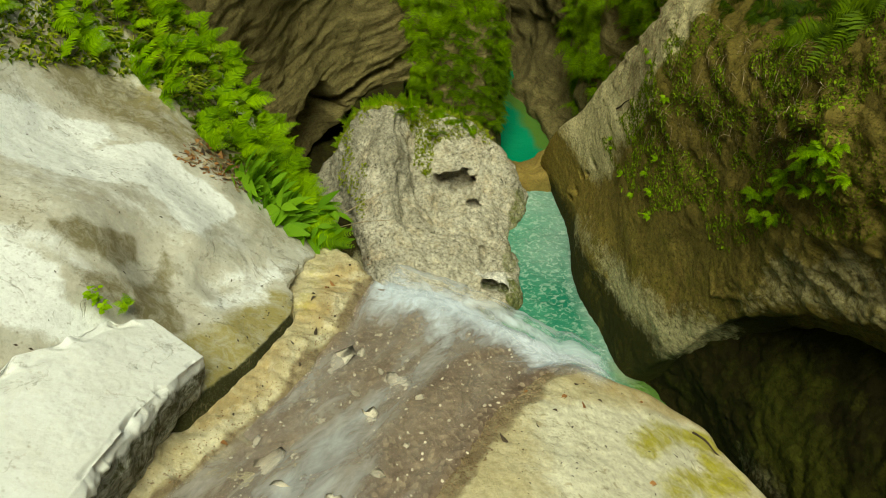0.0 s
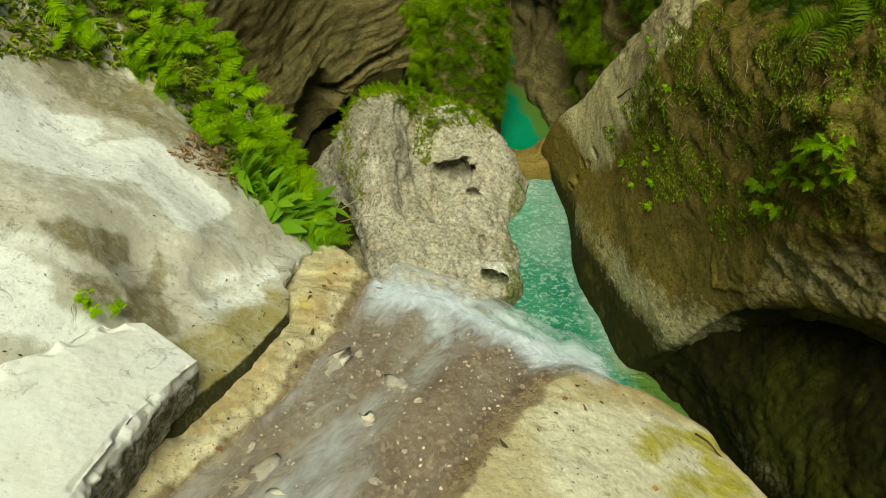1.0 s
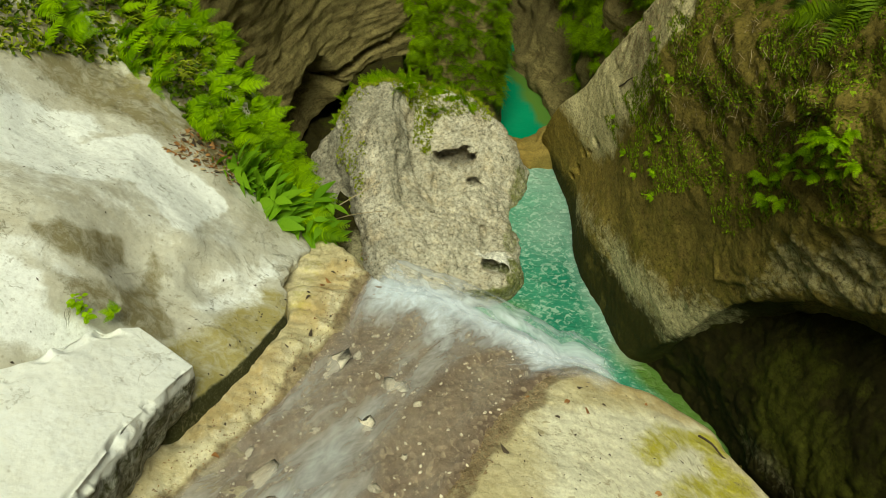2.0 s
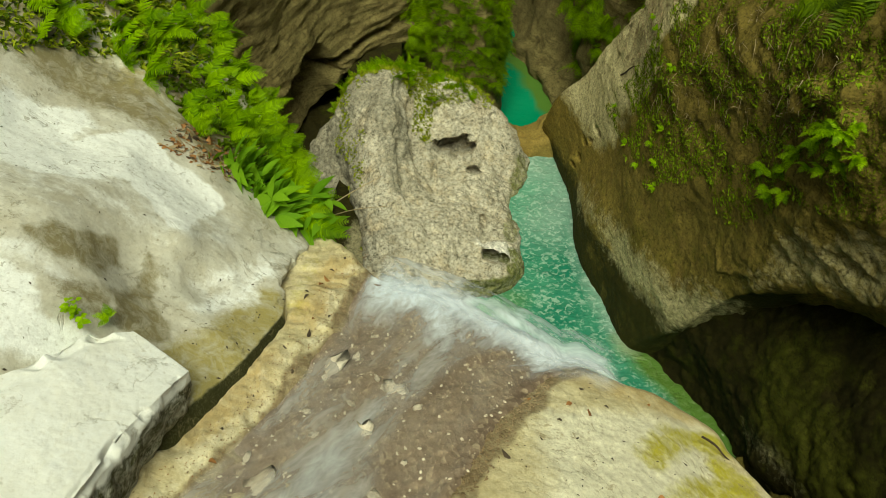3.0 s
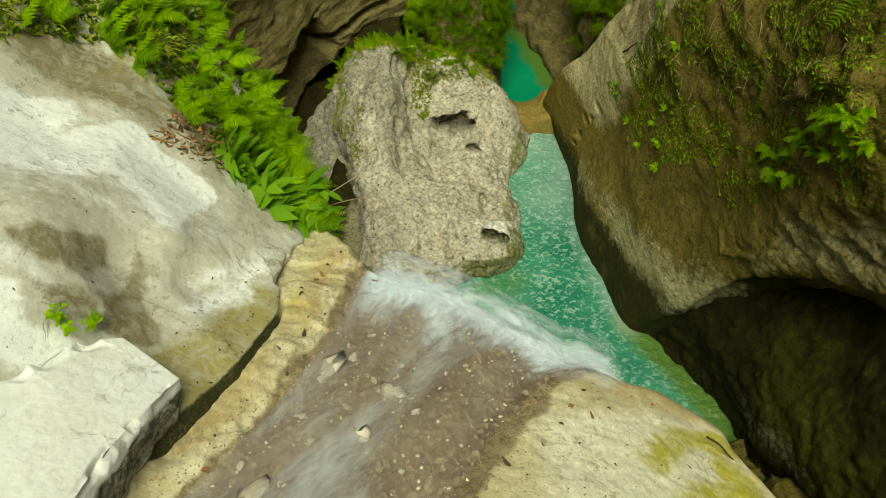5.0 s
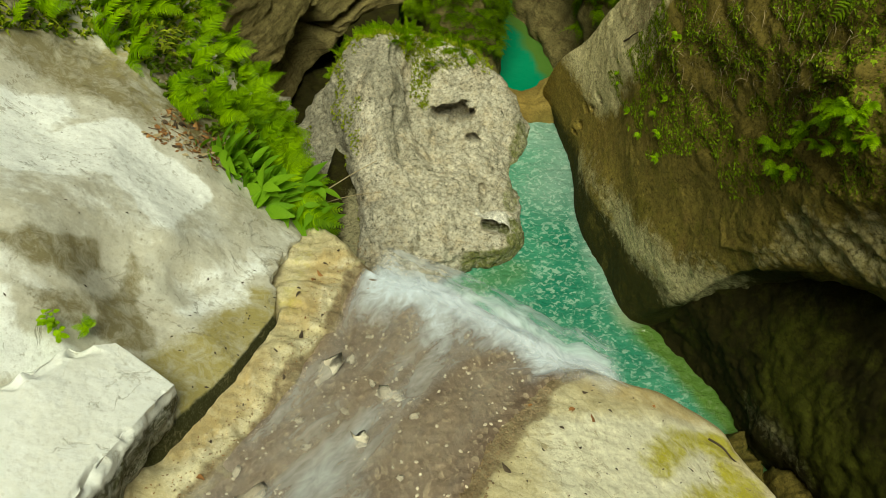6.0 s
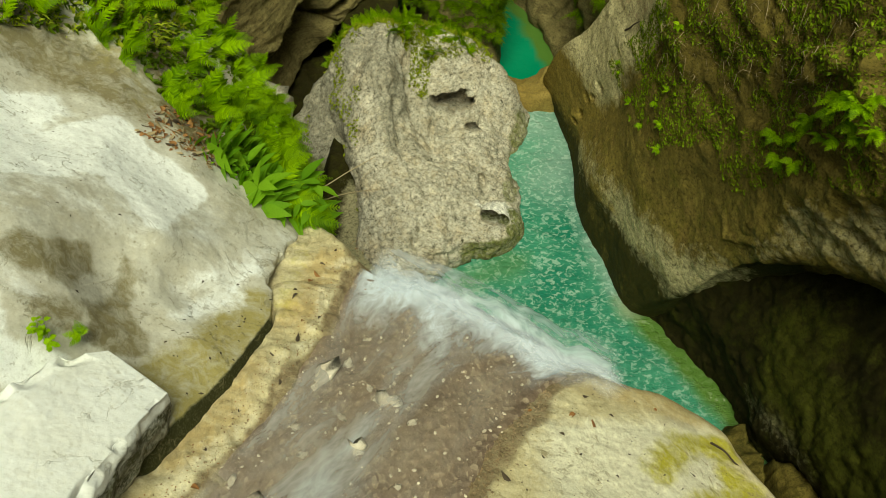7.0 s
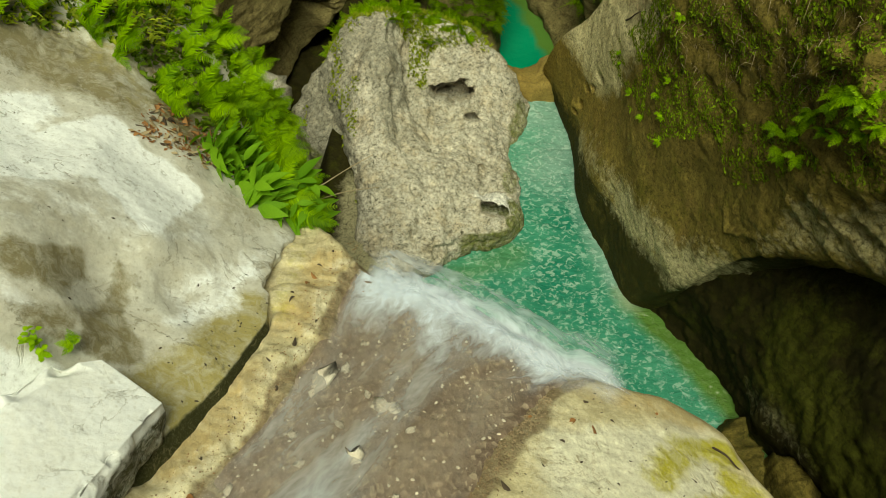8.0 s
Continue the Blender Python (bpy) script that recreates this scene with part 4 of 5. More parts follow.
mark(pool_me, "foam", np.maximum.reduce([0.22 * blotch(flat_pool, [(3.15, 17.5, 0), (3.3, 15.4, 0), (3.75, 13.3, 0), (4.1, 12.4, 0)], 0.22, 1.6),
                                         0.22 * blotch(flat_pool, [(2.3, 18.3, 0), (3.1, 17.8, 0), (2.9, 16.4, 0)], 0.8, 1.8),
                                         0.9 * blotch(flat_pool, [(-0.9, 8.3, 0), (0.3, 7.6, 0), (1.6, 6.6, 0)], 0.9, 1.4)]))
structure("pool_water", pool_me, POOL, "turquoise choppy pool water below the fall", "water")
far_pool_me = grid_mesh("far_pool_water", plane_grid(-3.0, 7.0, 19.0, 36.0, -2.6, 80, 120, 0.012, 1.5))
far_flat = plane_grid(-3.0, 7.0, 19.0, 36.0, 0.0, 80, 120)
mark(far_pool_me, "shallow", blotch(far_flat, [(3.75, 22.5, 0), (3.45, 24.0, 0), (2.85, 25.6, 0), (2.1, 27.0, 0), (1.4, 28.6, 0)], 0.35, 1.0) * 0.8)
structure("far_pool_water", far_pool_me, FARPOOL, "calm green turquoise water of the farther pool", "water")


def stream_material():
    """Running water: clear and glossy, milky streaks and painted sky sheen along the flow, white and ragged where it
    breaks at the lip.
    """
    n = Nodes("running_water")
    flow = n.node("CombineXYZ", X=n.attr("across"), Y=n.attr("along"))
    def along(sx, sy):
        m = n.node("Mapping", Vector=flow.outputs[0])
        m.inputs["Scale"].default_value = (sx, sy, 1)
        return m.outputs["Vector"]
    streak = n.noise(1.0, 6, 0.65, along(2.6, 0.9), 1.0)
    broad = n.noise(1.0, 4, 0.6, along(1.6, 0.35), 0.5)
    riffle = n.noise(1.0, 5, 0.65, along(9.0, 4.0), 1.2)
    foam = n.attr("foam")
    ragged = n.calc("ADD", foam, n.calc("MULTIPLY", n.calc("SUBTRACT", n.calc("ADD", n.calc("MULTIPLY", streak, 0.6), n.calc("MULTIPLY", riffle, 0.4)), 0.5), 2.0))
    white = n.ramp(ragged, (0.36, 0.0), (1.15, 1.0))
    c = n.mix(n.ramp(broad, (0.4, 0.0), (0.65, 1.0)), (0.40, 0.34, 0.27), (0.55, 0.57, 0.58))
    c = n.mix(white, c, (0.76, 0.84, 0.93))
    veil = n.ramp(n.calc("ADD", n.calc("MULTIPLY", streak, 0.45), n.calc("ADD", n.calc("MULTIPLY", riffle, 0.25), n.calc("MULTIPLY", broad, 0.3))), (0.40, 0.16), (0.61, 0.9))
    a = n.calc("MAXIMUM", n.calc("MULTIPLY", veil, 0.85), n.calc("MULTIPLY", white, 0.85))
    a = n.calc("MULTIPLY", a, n.attr("body"))
    return n.end(c, n.mix(white, (0.16, 0.16, 0.16), (0.8, 0.8, 0.8)), n.bump(riffle, 0.2, 0.02), IOR=1.33, Alpha=a)


def stream_grid():
    """The stream from behind the camera to the lip, then falling to the pool."""
    nx, ny, nd = 90, 400, 90
    t = np.linspace(0.012, 0.988, nx)
    rows, foam = [], []
    for y in np.linspace(-5.0, 7.0, ny):
        l, r = np.interp(y, BED_LEFT_Y, BED_LEFT_X), np.interp(y, BED_RIGHT_Y, BED_RIGHT_X)
        x = l + (r - l) * t
        lip = np.interp(x, LIP_X, LIP_Y)
        yy = np.minimum(y, lip)
        rows.append(np.stack([x, yy, bed_height(x, yy) + 0.05 * np.clip(np.minimum(t, 1 - t) * 1.8 / 0.18, 0, 1) + 0.075 - 0.03 * np.abs(2 * t - 1) ** 3], -1))
        foam.append(0.95 * step(-1.15, -0.1, yy - lip + 0.22 * lattice(np.stack([x * 3.0, yy * 1.2, 0 * x], -1))))
    g, f = np.array(rows), np.array(foam)
    g[..., 2] += 0.02 * fractal(g * np.array([5, 2.2, 1]), 3)
    # columns run on from the lip as a falling sheet
    last = g[-1]
    s = np.linspace(0, 1, nd)[1:, None]
    fall_t = 1.35 * s
    vx, vy = 0.15, 1.9
    fx = last[None, :, 0] + vx * fall_t * 0.6
    fy = last[None, :, 1] + vy * fall_t * 0.75
    fz = np.maximum(last[None, :, 2] - 0.3 * fall_t - 5.0 * fall_t ** 2, -0.32)
    drop = np.stack([fx, fy, fz], -1)
    drop[..., 1] += 0.05 * fractal(drop * np.array([2.2, 1, 1.2]), 3)
    drop[..., 0] += 0.03 * fractal(drop * np.array([2, 1, 1.0]) + 9, 3)
    full = np.concatenate([g, drop])
    fade = np.broadcast_to(1.0 - 0.75 * step(0.1, 0.75, s), drop.shape[:2])
    along = np.concatenate([np.zeros((1, nx)), np.cumsum(np.linalg.norm(np.diff(full, axis=0), axis=-1), 0)])
    across = np.broadcast_to(t * 1.9, along.shape)
    body = np.broadcast_to(step(0.0, 0.05, t) * (1 - step(0.88, 1.0, t)), along.shape)
    return full, np.concatenate([f, fade * 0.95]), across, along, body


STREAM = stream_material()
stream_g, stream_foam, stream_across, stream_along, stream_body = stream_grid()
stream_me = grid_mesh("stream_water", stream_g)
mark(stream_me, "foam", stream_foam)
mark(stream_me, "across", stream_across)
mark(stream_me, "along", stream_along)
mark(stream_me, "body", stream_body)
structure("stream_water", stream_me, STREAM, "shallow running stream water breaking white at the lip", "water")

# thin spray thrown out over the lip
def spray_material():
    n = Nodes("spray")
    flow = n.node("CombineXYZ", X=n.attr("across"), Y=n.attr("along"))
    puff = n.noise(3.0, 6, 0.6, flow.outputs[0], 0.8)
    a = n.calc("MULTIPLY", n.ramp(puff, (0.34, 0.0), (0.70, 0.72)), n.attr("body"))
    return n.end((0.76, 0.83, 0.91), 0.9, None, Alpha=a, Specular_IOR_Level=0.1)


SPRAY = spray_material()
edge_row = stream_g[399]
for lift, far in ((0.05, 2.0), (0.10, 2.7)):
    ss = np.linspace(-0.25, 0.55, 60)[:, None]
    out = np.maximum(ss, 0)
    sp = np.stack([edge_row[None, :, 0] + 0.2 * ss, edge_row[None, :, 1] + np.where(ss < 0, 1.2, far * 0.75) * ss, edge_row[None, :, 2] + lift * (1 - step(-0.05, -0.25, ss)) - np.where(ss < 0, 0.42, 0.1) * ss - 4.2 * out ** 2], -1)
    sp[..., 2] += 0.04 * fractal(sp * 2.5 + 9 * far, 3)
    sp_me = grid_mesh("spray", sp)
    mark(sp_me, "across", np.broadcast_to(np.linspace(0, 2.4, 90) + far, sp.shape[:2]))
    mark(sp_me, "along", np.broadcast_to(ss * 2.2, sp.shape[:2]))
    mark(sp_me, "body", window(ss, -0.12, 0.26, 0.14) * window(np.linspace(0, 1, 90)[None, :], 0.06, 0.92, 0.06))
    structure("spray", sp_me, SPRAY, "fine white spray flying over the lip of the fall", "water", "stuff")

# ---- weir ledge between the pools ----
WL = [[(1.6, 18.7, -2.9), (2.3, 18.6, -2.9), (3.0, 18.5, -2.9), (3.8, 18.3, -2.9)],
      [(1.6, 18.75, -0.2), (2.3, 18.65, -0.2), (3.0, 18.6, -0.15), (3.8, 18.4, 0.2)],
      [(1.6, 19.4, 0.0), (2.3, 19.2, -0.05), (2.9, 19.1, 0.12), (3.8, 18.9, 0.6)],
      [(1.7, 20.3, -0.9), (2.3, 20.2, -0.7), (2.9, 20.1, -0.3), (3.8, 19.8, 0.4)],
      [(1.7, 20.7, -3.4), (2.3, 20.6, -3.4), (2.9, 20.6, -3.4), (3.8, 20.4, -3.4)]]
weir_g, weir_n = sheet(WL, 60, 60, lambda g, n: 0.12 * fractal(g * 1.8, 5))
structure("weir_ledge", grid_mesh("weir_ledge", weir_g, (0, 0, -0.5)), ROCK_WEIR, "ochre rock ledge holding back the pool", "rock ledge")

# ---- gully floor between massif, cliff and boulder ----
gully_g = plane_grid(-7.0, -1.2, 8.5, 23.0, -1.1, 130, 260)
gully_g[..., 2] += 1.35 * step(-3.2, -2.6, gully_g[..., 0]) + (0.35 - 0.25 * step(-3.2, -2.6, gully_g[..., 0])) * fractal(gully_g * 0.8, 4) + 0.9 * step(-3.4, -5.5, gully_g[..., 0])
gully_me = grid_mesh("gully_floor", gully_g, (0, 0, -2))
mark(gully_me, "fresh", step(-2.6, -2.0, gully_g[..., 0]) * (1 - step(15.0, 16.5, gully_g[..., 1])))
# The near-black rock colour stands in for the gully's shadow.
structure("gully_floor", gully_me, ROCK_DARK, "rubble floor of the gully behind the boulder, darkened for shade", "rock floor")

# ---- low shelf at the foot of the dark wall ----
shelf_g = plane_grid(3.6, 7.8, 4.0, 9.8, 0.0, 170, 230)
sx, sy = shelf_g[..., 0], shelf_g[..., 1]
shelf_g[..., 2] = 0.3 - 1.2 * step(9.1, 9.7, sy + 0.25 * fractal(shelf_g, 3)) + 0.25 * fractal(shelf_g * 0.9, 4) + 0.10 * np.tanh(4 * lattice(shelf_g * 1.7 + 3.0)) + 0.06 * ridged(shelf_g * 2.5, 3)
shelf_flat = shelf_g * np.array([1, 1, 0])
shelf_g[..., 2] -= 1.2 * blotch(shelf_flat, [(5.88, 9.6, 0), (5.98, 8.9, 0), (6.4, 8.45, 0), (6.9, 7.8, 0), (7.3, 6.6, 0)], 0.11) + 0.5 * blotch(shelf_flat, [(6.1, 8.6, 0), (6.0, 8.0, 0), (6.2, 7.3, 0)], 0.06)
shelf_me = grid_mesh("rock_shelf", shelf_g, (0, 0, -2.5))
# Both marks only darken the shelf overall.
mark(shelf_me, "soil", np.ones(shelf_g.shape[:2]))
mark(shelf_me, "damp_shade", 0.45 + 0.3 * lattice(shelf_g * 1.5))
structure("rock_shelf", shelf_me, ROCK_BROWN, "low brown rock shelf at the pool's edge", "rock shelf")

# ---- unseen high walls behind the camera and over the left bank, closing out skylight ----
CLOSE_PLAN = [(9.9, 8.0), (9.5, 3.0), (8.5, -3.0), (5.0, -12.0), (-4.0, -14.0), (-10.0, -8.0), (-11.0, 0.0), (-10.0, 7.0), (-9.0, 12.0), (-7.0, 15.0)]
close_g, close_n = sheet(cliff(CLOSE_PLAN, [(6.0, 0, 0), (10.0, 0, 0), (14.0, 0.2, 0), (20.0, 0, 0.4)]), 90, 240, lambda g, n: 0.6 * fractal(g * 0.3, 4), True)
structure("gorge_wall_behind", grid_mesh("gorge_wall_behind", close_g), ROCK_BACK, "unseen limestone walls added to darken the gorge", "gorge wall")

# ---- ground that carries it all ----
structure("ground", grid_mesh("ground", plane_grid(-300, 300, -300, 300, -4.2, 61, 61)), ROCK_DARK, "dark rocky ground under the gorge", "ground")


# ---- plants ----
def mesh_of(name, verts, faces, material, smooth=True):
    me = bpy.data.meshes.new(name)
    me.from_pydata([tuple(v) for v in verts], [], faces)
    me.polygons.foreach_set("use_smooth", [smooth] * len(me.polygons))
    me.materials.append(material)
    return me


def part(name, me, parent, m=None, label=""):
    ob = tagged(new(name, me), label)
    ob.parent = parent
    if m is not None:
        ob.matrix_basis = m
    return ob


def frond_mesh(rng, material, pairs=22, droop=0.62, lift=0.34):
    """One fern frond of unit length along +y: an arched midrib with tapered, drooping leaflets on both sides."""
    verts, faces = [], []
    rib = []
    for k in range(13):
        s = k / 12
        rib.append(Vector((0.02 * math.sin(3 * s), s * (0.98 - 0.10 * s), lift * s - droop * s * s)))
    for k, p in enumerate(rib):
        w = 0.008 * (1 - 0.8 * k / 12)
        verts += [p + Vector((-w, 0, 0)), p + Vector((w, 0, 0))]
        if k:
            a = 2 * (k - 1)
            faces += [(a, a + 1, a + 3, a + 2)]
    for k in range(pairs):
        s = 0.12 + 0.86 * k / (pairs - 1)
        i = min(int(s * 12), 11)
        base = rib[i].lerp(rib[i + 1], s * 12 - i)
        along = (rib[i + 1] - rib[i]).normalized()
        length = 0.27 * (1 - s) ** 0.75 * (0.55 + 1.2 * min(s / 0.3, 1)) / 1.75 * 1.55 + 0.012
        wide = 0.024 * (0.45 + 0.75 * (1 - s))
        for side in (-1, 1):
            out = (Vector((side, 0, 0)) + along * rng.uniform(0.3, 0.5) + Vector((0, 0, rng.uniform(-0.05, 0.2)))).normalized()
            ln = length * rng.uniform(0.85, 1.1)
            b = len(verts)
            mid = base + out * ln * 0.5 + Vector((0, 0, -0.01))
            tip = base + out * ln + Vector((0, 0, -0.22 * ln)) + along * 0.12 * ln
            verts += [base - along * wide * 0.8, base + along * wide * 0.8, mid + along * wide, mid - along * wide, tip]
            faces += [(b, b + 1, b + 2, b + 3), (b + 3, b + 2, b + 4)]
    return mesh_of("frond", verts, faces, material)


def leaf_mesh(name, material, wide=0.42, fold=0.12, bend=0.25):
    """One pointed leaf of unit length along +y, folded along its midrib and bent down."""
    verts, faces = [], []
    n = 6
    for k in range(n + 1):
        s = k / n
        w = wide * 0.5 * math.sin(math.pi * s ** 0.75) ** 0.9 if 0 < k < n else 0.01
        z = -bend * s * s
        verts += [(-w, s, z + fold * w * 2), (0, s, z), (w, s, z + fold * w * 2)]
        if k:
            a = 3 * (k - 1)
            faces += [(a, a + 1, a + 4, a + 3), (a + 1, a + 2, a + 5, a + 4)]
    return mesh_of(name, verts, faces, material)


def turned(x, y, z, yaw, tilt=0.0, roll=0.0, size=1.0):
    return Matrix.LocRotScale((x, y, z), Euler((tilt, roll, yaw), "XYZ"), (size, size, size))


def make_fern(rng, fronds, spread, material_set, label):
    """A fern crown at the origin that leans out along +y."""
    ob = tagged(new("fern"), label, "fern")
    for k in range(fronds):
        yaw = rng.uniform(-spread, spread)
        m = Euler((rng.uniform(-0.35, 0.45), rng.uniform(-0.3, 0.3), yaw), "XYZ").to_matrix().to_4x4()
        part("frond", rng.choice(material_set), ob, m @ Matrix.Scale(rng.uniform(0.7, 1.1), 4))
    return ob


def make_shrub(rng, stems, leaf, stem_material, label, name="shrub", small=1.0):
    """A leafy plant: thin stems with broad leaves along them."""
    ob = tagged(new(name), label, "plant")
    for k in range(stems):
        yaw, lean, h = rng.uniform(0, 2 * math.pi), rng.uniform(0.25, 0.9), rng.uniform(0.5, 1.0)
        tip = Vector((math.cos(yaw) * lean * h, math.sin(yaw) * lean * h, h * (1 - 0.35 * lean)))
        verts, faces = [], []
        for j in range(5):
            s = j / 4
            p = tip * s + Vector((0, 0, 0.18 * h * math.sin(math.pi * s)))
            w = 0.012 * (1 - 0.7 * s)
            verts += [p + Vector((w, 0, 0)), p + Vector((-w * 0.5, w * 0.87, 0)), p + Vector((-w * 0.5, -w * 0.87, 0))]
            if j:
                a = 3 * (j - 1)
                faces += [(a, a + 1, a + 4, a + 3), (a + 1, a + 2, a + 5, a + 4), (a + 2, a, a + 3, a + 5)]
        stem = part("stem", mesh_of("stem", verts, faces, stem_material), ob)
        for j in range(6):
            s = 0.35 + 0.65 * j / 5
            p = tip * s + Vector((0, 0, 0.18 * h * math.sin(math.pi * s)))
            part("leaf", leaf, stem, turned(*p, rng.uniform(0, 6.28), rng.uniform(-0.5, 0.3), rng.uniform(-0.3, 0.3), small * rng.uniform(0.28, 0.5)))
    return ob


def spots(g, n, where, count, rng):
    """Random places on a sheet where a mask holds, with their normals, spread by area."""
    idx = np.argwhere(where)
    area = np.linalg.norm(np.cross(np.gradient(g, axis=0), np.gradient(g, axis=1)), axis=-1)[where]
    pick = rng.choice(len(idx), size=count, p=area / area.sum())
    return [(Vector(g[a, b]), Vector(n[a, b])) for a, b in idx[pick]]


def facing(p, n, toward, size, sink=0.02, tip=0.0):
    """A pose at p with +y along a way out of the slope and z up, leaning with the slope."""
    y = (Vector(toward) + 0.8 * n).normalized()
    x = y.cross(Vector((0, 0, 1)))
    x = x.normalized() if x.length > 0.05 else Vector((1, 0, 0))
    z = x.cross(y).normalized()
    m = Matrix((x, y, z)).transposed().to_4x4() @ Euler((tip, 0, 0)).to_matrix().to_4x4()
    return Matrix.Translation(p - n * sink) @ m @ Matrix.Scale(size, 4)


rng, nrng = random.Random(7), np.random.default_rng(7)
FRONDS = [frond_mesh(rng, FERN, droop=d, lift=l) for d, l in ((0.5, 0.35), (0.7, 0.35), (0.35, 0.2))]
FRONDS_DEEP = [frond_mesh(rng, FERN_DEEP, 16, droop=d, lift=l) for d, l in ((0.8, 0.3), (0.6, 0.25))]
FRONDS_MID = [frond_mesh(rng, FERN_MID, 14, droop=d, lift=l) for d, l in ((0.8, 0.3), (0.6, 0.25))]
BANK_LABEL = "bright green fern with arching fronds on the rock bank"
FERNS = [make_fern(rng, k, w, FRONDS, BANK_LABEL) for k, w in ((6, 1.3), (7, 1.2), (6, 1.9))]
LEAF_BROAD = leaf_mesh("leaf", LEAF)
SHRUBS = [make_shrub(rng, k, LEAF_BROAD, LEAF, "leafy green plant with broad pointed leaves among the ferns") for k in (5, 7)]
LEAF_ROUND = leaf_mesh("leaf", FERN, 0.8, 0.1, 0.15)
seedling = make_shrub(rng, 8, LEAF_ROUND, FERN, "small green seedling with rounded leaves in a rock crack", "seedling", 0.42)
seedling.matrix_basis = turned(-2.66, 4.62, 10.74, 0.2, 0, 0, 0.27)
sprig = copy_thing(FERNS[0], turned(-2.5, 4.74, 10.66, 1.2, 0.3, 0, 0.15))
tagged(sprig, "small bright fern beside the seedling in a rock crack", "fern")


def plant_out(kinds, places, toward, sizes, group, tip=(-0.2, 0.2), sway=0.6):
    for p, n in places:
        way = Vector(toward) + Vector((rng.uniform(-sway, sway), rng.uniform(-sway, sway), rng.uniform(-0.2, 0.2)))
        ob = copy_thing(rng.choice(kinds), facing(p, n, way, rng.uniform(*sizes), 0.02, rng.uniform(*tip)))
        tagged(ob, group=group)


mx, my, mz = massif_g[..., 0], massif_g[..., 1], massif_g[..., 2]
BANK = [(-4.9, 7.5), (-4.5, 7.95), (-4.1, 8.5), (-3.7, 9.0), (-3.15, 8.7), (-2.85, 8.3), (-2.35, 8.05), (-2.0, 7.75), (-1.62, 7.4), (-1.3, 7.3), (-1.5, 8.4), (-2.2, 10.2), (-2.6, 12.2), (-5.6, 12.6), (-6.5, 9.0)]
bank = inside(BANK, mx, my) & (mz > 6.5)
plant_out(FERNS, spots(massif_g, massif_n, bank, 190, nrng), (0.8, 0.0, 0.2), (0.28, 0.58), "ferns on the left bank", (-0.3, 0.5), 1.0)
EDGE = [(-2.3, 7.9), (-1.8, 7.55), (-1.35, 7.25), (-1.25, 7.6), (-1.7, 9.2), (-2.3, 10.0)]
edge = inside(EDGE, mx, my) & (mz > 7.6)
plant_out(FERNS, spots(massif_g, massif_n, edge, 26, nrng), (0.7, 0.0, 0.5), (0.35, 0.62), "ferns on the left bank", (-0.2, 0.5), 1.3)
plant_out(SHRUBS, spots(massif_g, massif_n, edge & (mz > 8.0), 42, nrng), (0.9, 0.0, 0.6), (0.45, 0.8), "leafy plants on the left bank", (0.3, 0.9))
tip = edge & (mx > -1.8) & (mz > 8.2)
plant_out(SHRUBS, spots(massif_g, massif_n, tip, 12, nrng), (1.0, 0.3, 0.4), (0.6, 0.85), "leafy plants on the left bank", (-0.2, 0.4), 0.4)
plant_out(FERNS, spots(massif_g, massif_n, tip, 8, nrng), (1.0, 0.3, 0.3), (0.5, 0.7), "ferns on the left bank", (-0.3, 0.2), 0.4)


def frond_stuff(name, meshes, places, toward, sizes, per, label, spread=1.3, sway=0.5):
    """Far ferns that nobody could count, as one mesh of fronds."""
    store = []
    for me in meshes:
        store.append((np.array([v.co[:] for v in me.vertices]), [list(f.vertices) for f in me.polygons]))
    verts, faces, k = [], [], 0
    for p, n in places:
        way = Vector(toward) + Vector((rng.uniform(-sway, sway), rng.uniform(-sway, sway), rng.uniform(-0.2, 0.2)))
        m = facing(p, n, way, rng.uniform(*sizes), 0.03)
        for j in range(per):
            f = m @ Euler((rng.uniform(-0.4, 0.4), rng.uniform(-0.3, 0.3), rng.uniform(-spread, spread))).to_matrix().to_4x4() @ Matrix.Scale(rng.uniform(0.6, 1.1), 4)
            co, fs = rng.choice(store)
            a = np.array(f)
            verts.append(co @ a[:3, :3].T + a[:3, 3])
            faces += [[i + k for i in face] for face in fs]
            k += len(co)
    me = mesh_of(name, np.concatenate(verts).tolist(), faces, meshes[0].materials[0])
    return tagged(new(name, me), label, "ferns", kind="stuff")


vu, vv = grid_uv(wall_g)
low = 0.80 - 0.07 * vu
canopy = (vv > low + 0.02) & (vv < low + 0.14) & (vu > 0.12)
frond_stuff("hanging_ferns", FRONDS_DEEP, spots(wall_g, wall_n, canopy, 270, nrng), (-0.9, -0.3, -0.3), (0.28, 0.5), 7, "ferns hanging over the right wall, green darkened for shade")
# Extra fern mass added above to throw shade on the wall's upper right.
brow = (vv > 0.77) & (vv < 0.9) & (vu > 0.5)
frond_stuff("overhanging_ferns", FRONDS_DEEP, spots(wall_g, wall_n, brow, 150, nrng), (-0.9, -0.5, -0.2), (0.5, 0.9), 7, "added ferns leaning out over the wall to shade it")
tuft = (np.abs(vu - 0.77) < 0.10) & (np.abs(vv - 0.60) < 0.045)
plant_out(FERNS, spots(wall_g, wall_n, tuft, 24, nrng), (-0.9, -0.2, -0.1), (0.2, 0.42), "ferns on the right wall", (-0.4, 0.1))
patchy = (wall_g[..., 1] > 13.0) & (wall_g[..., 1] < 15.8) & (wall_g[..., 2] > 3.4) & (wall_g[..., 2] < 6.6) & (lattice(wall_g * 1.3 + 4.0) > -0.1)
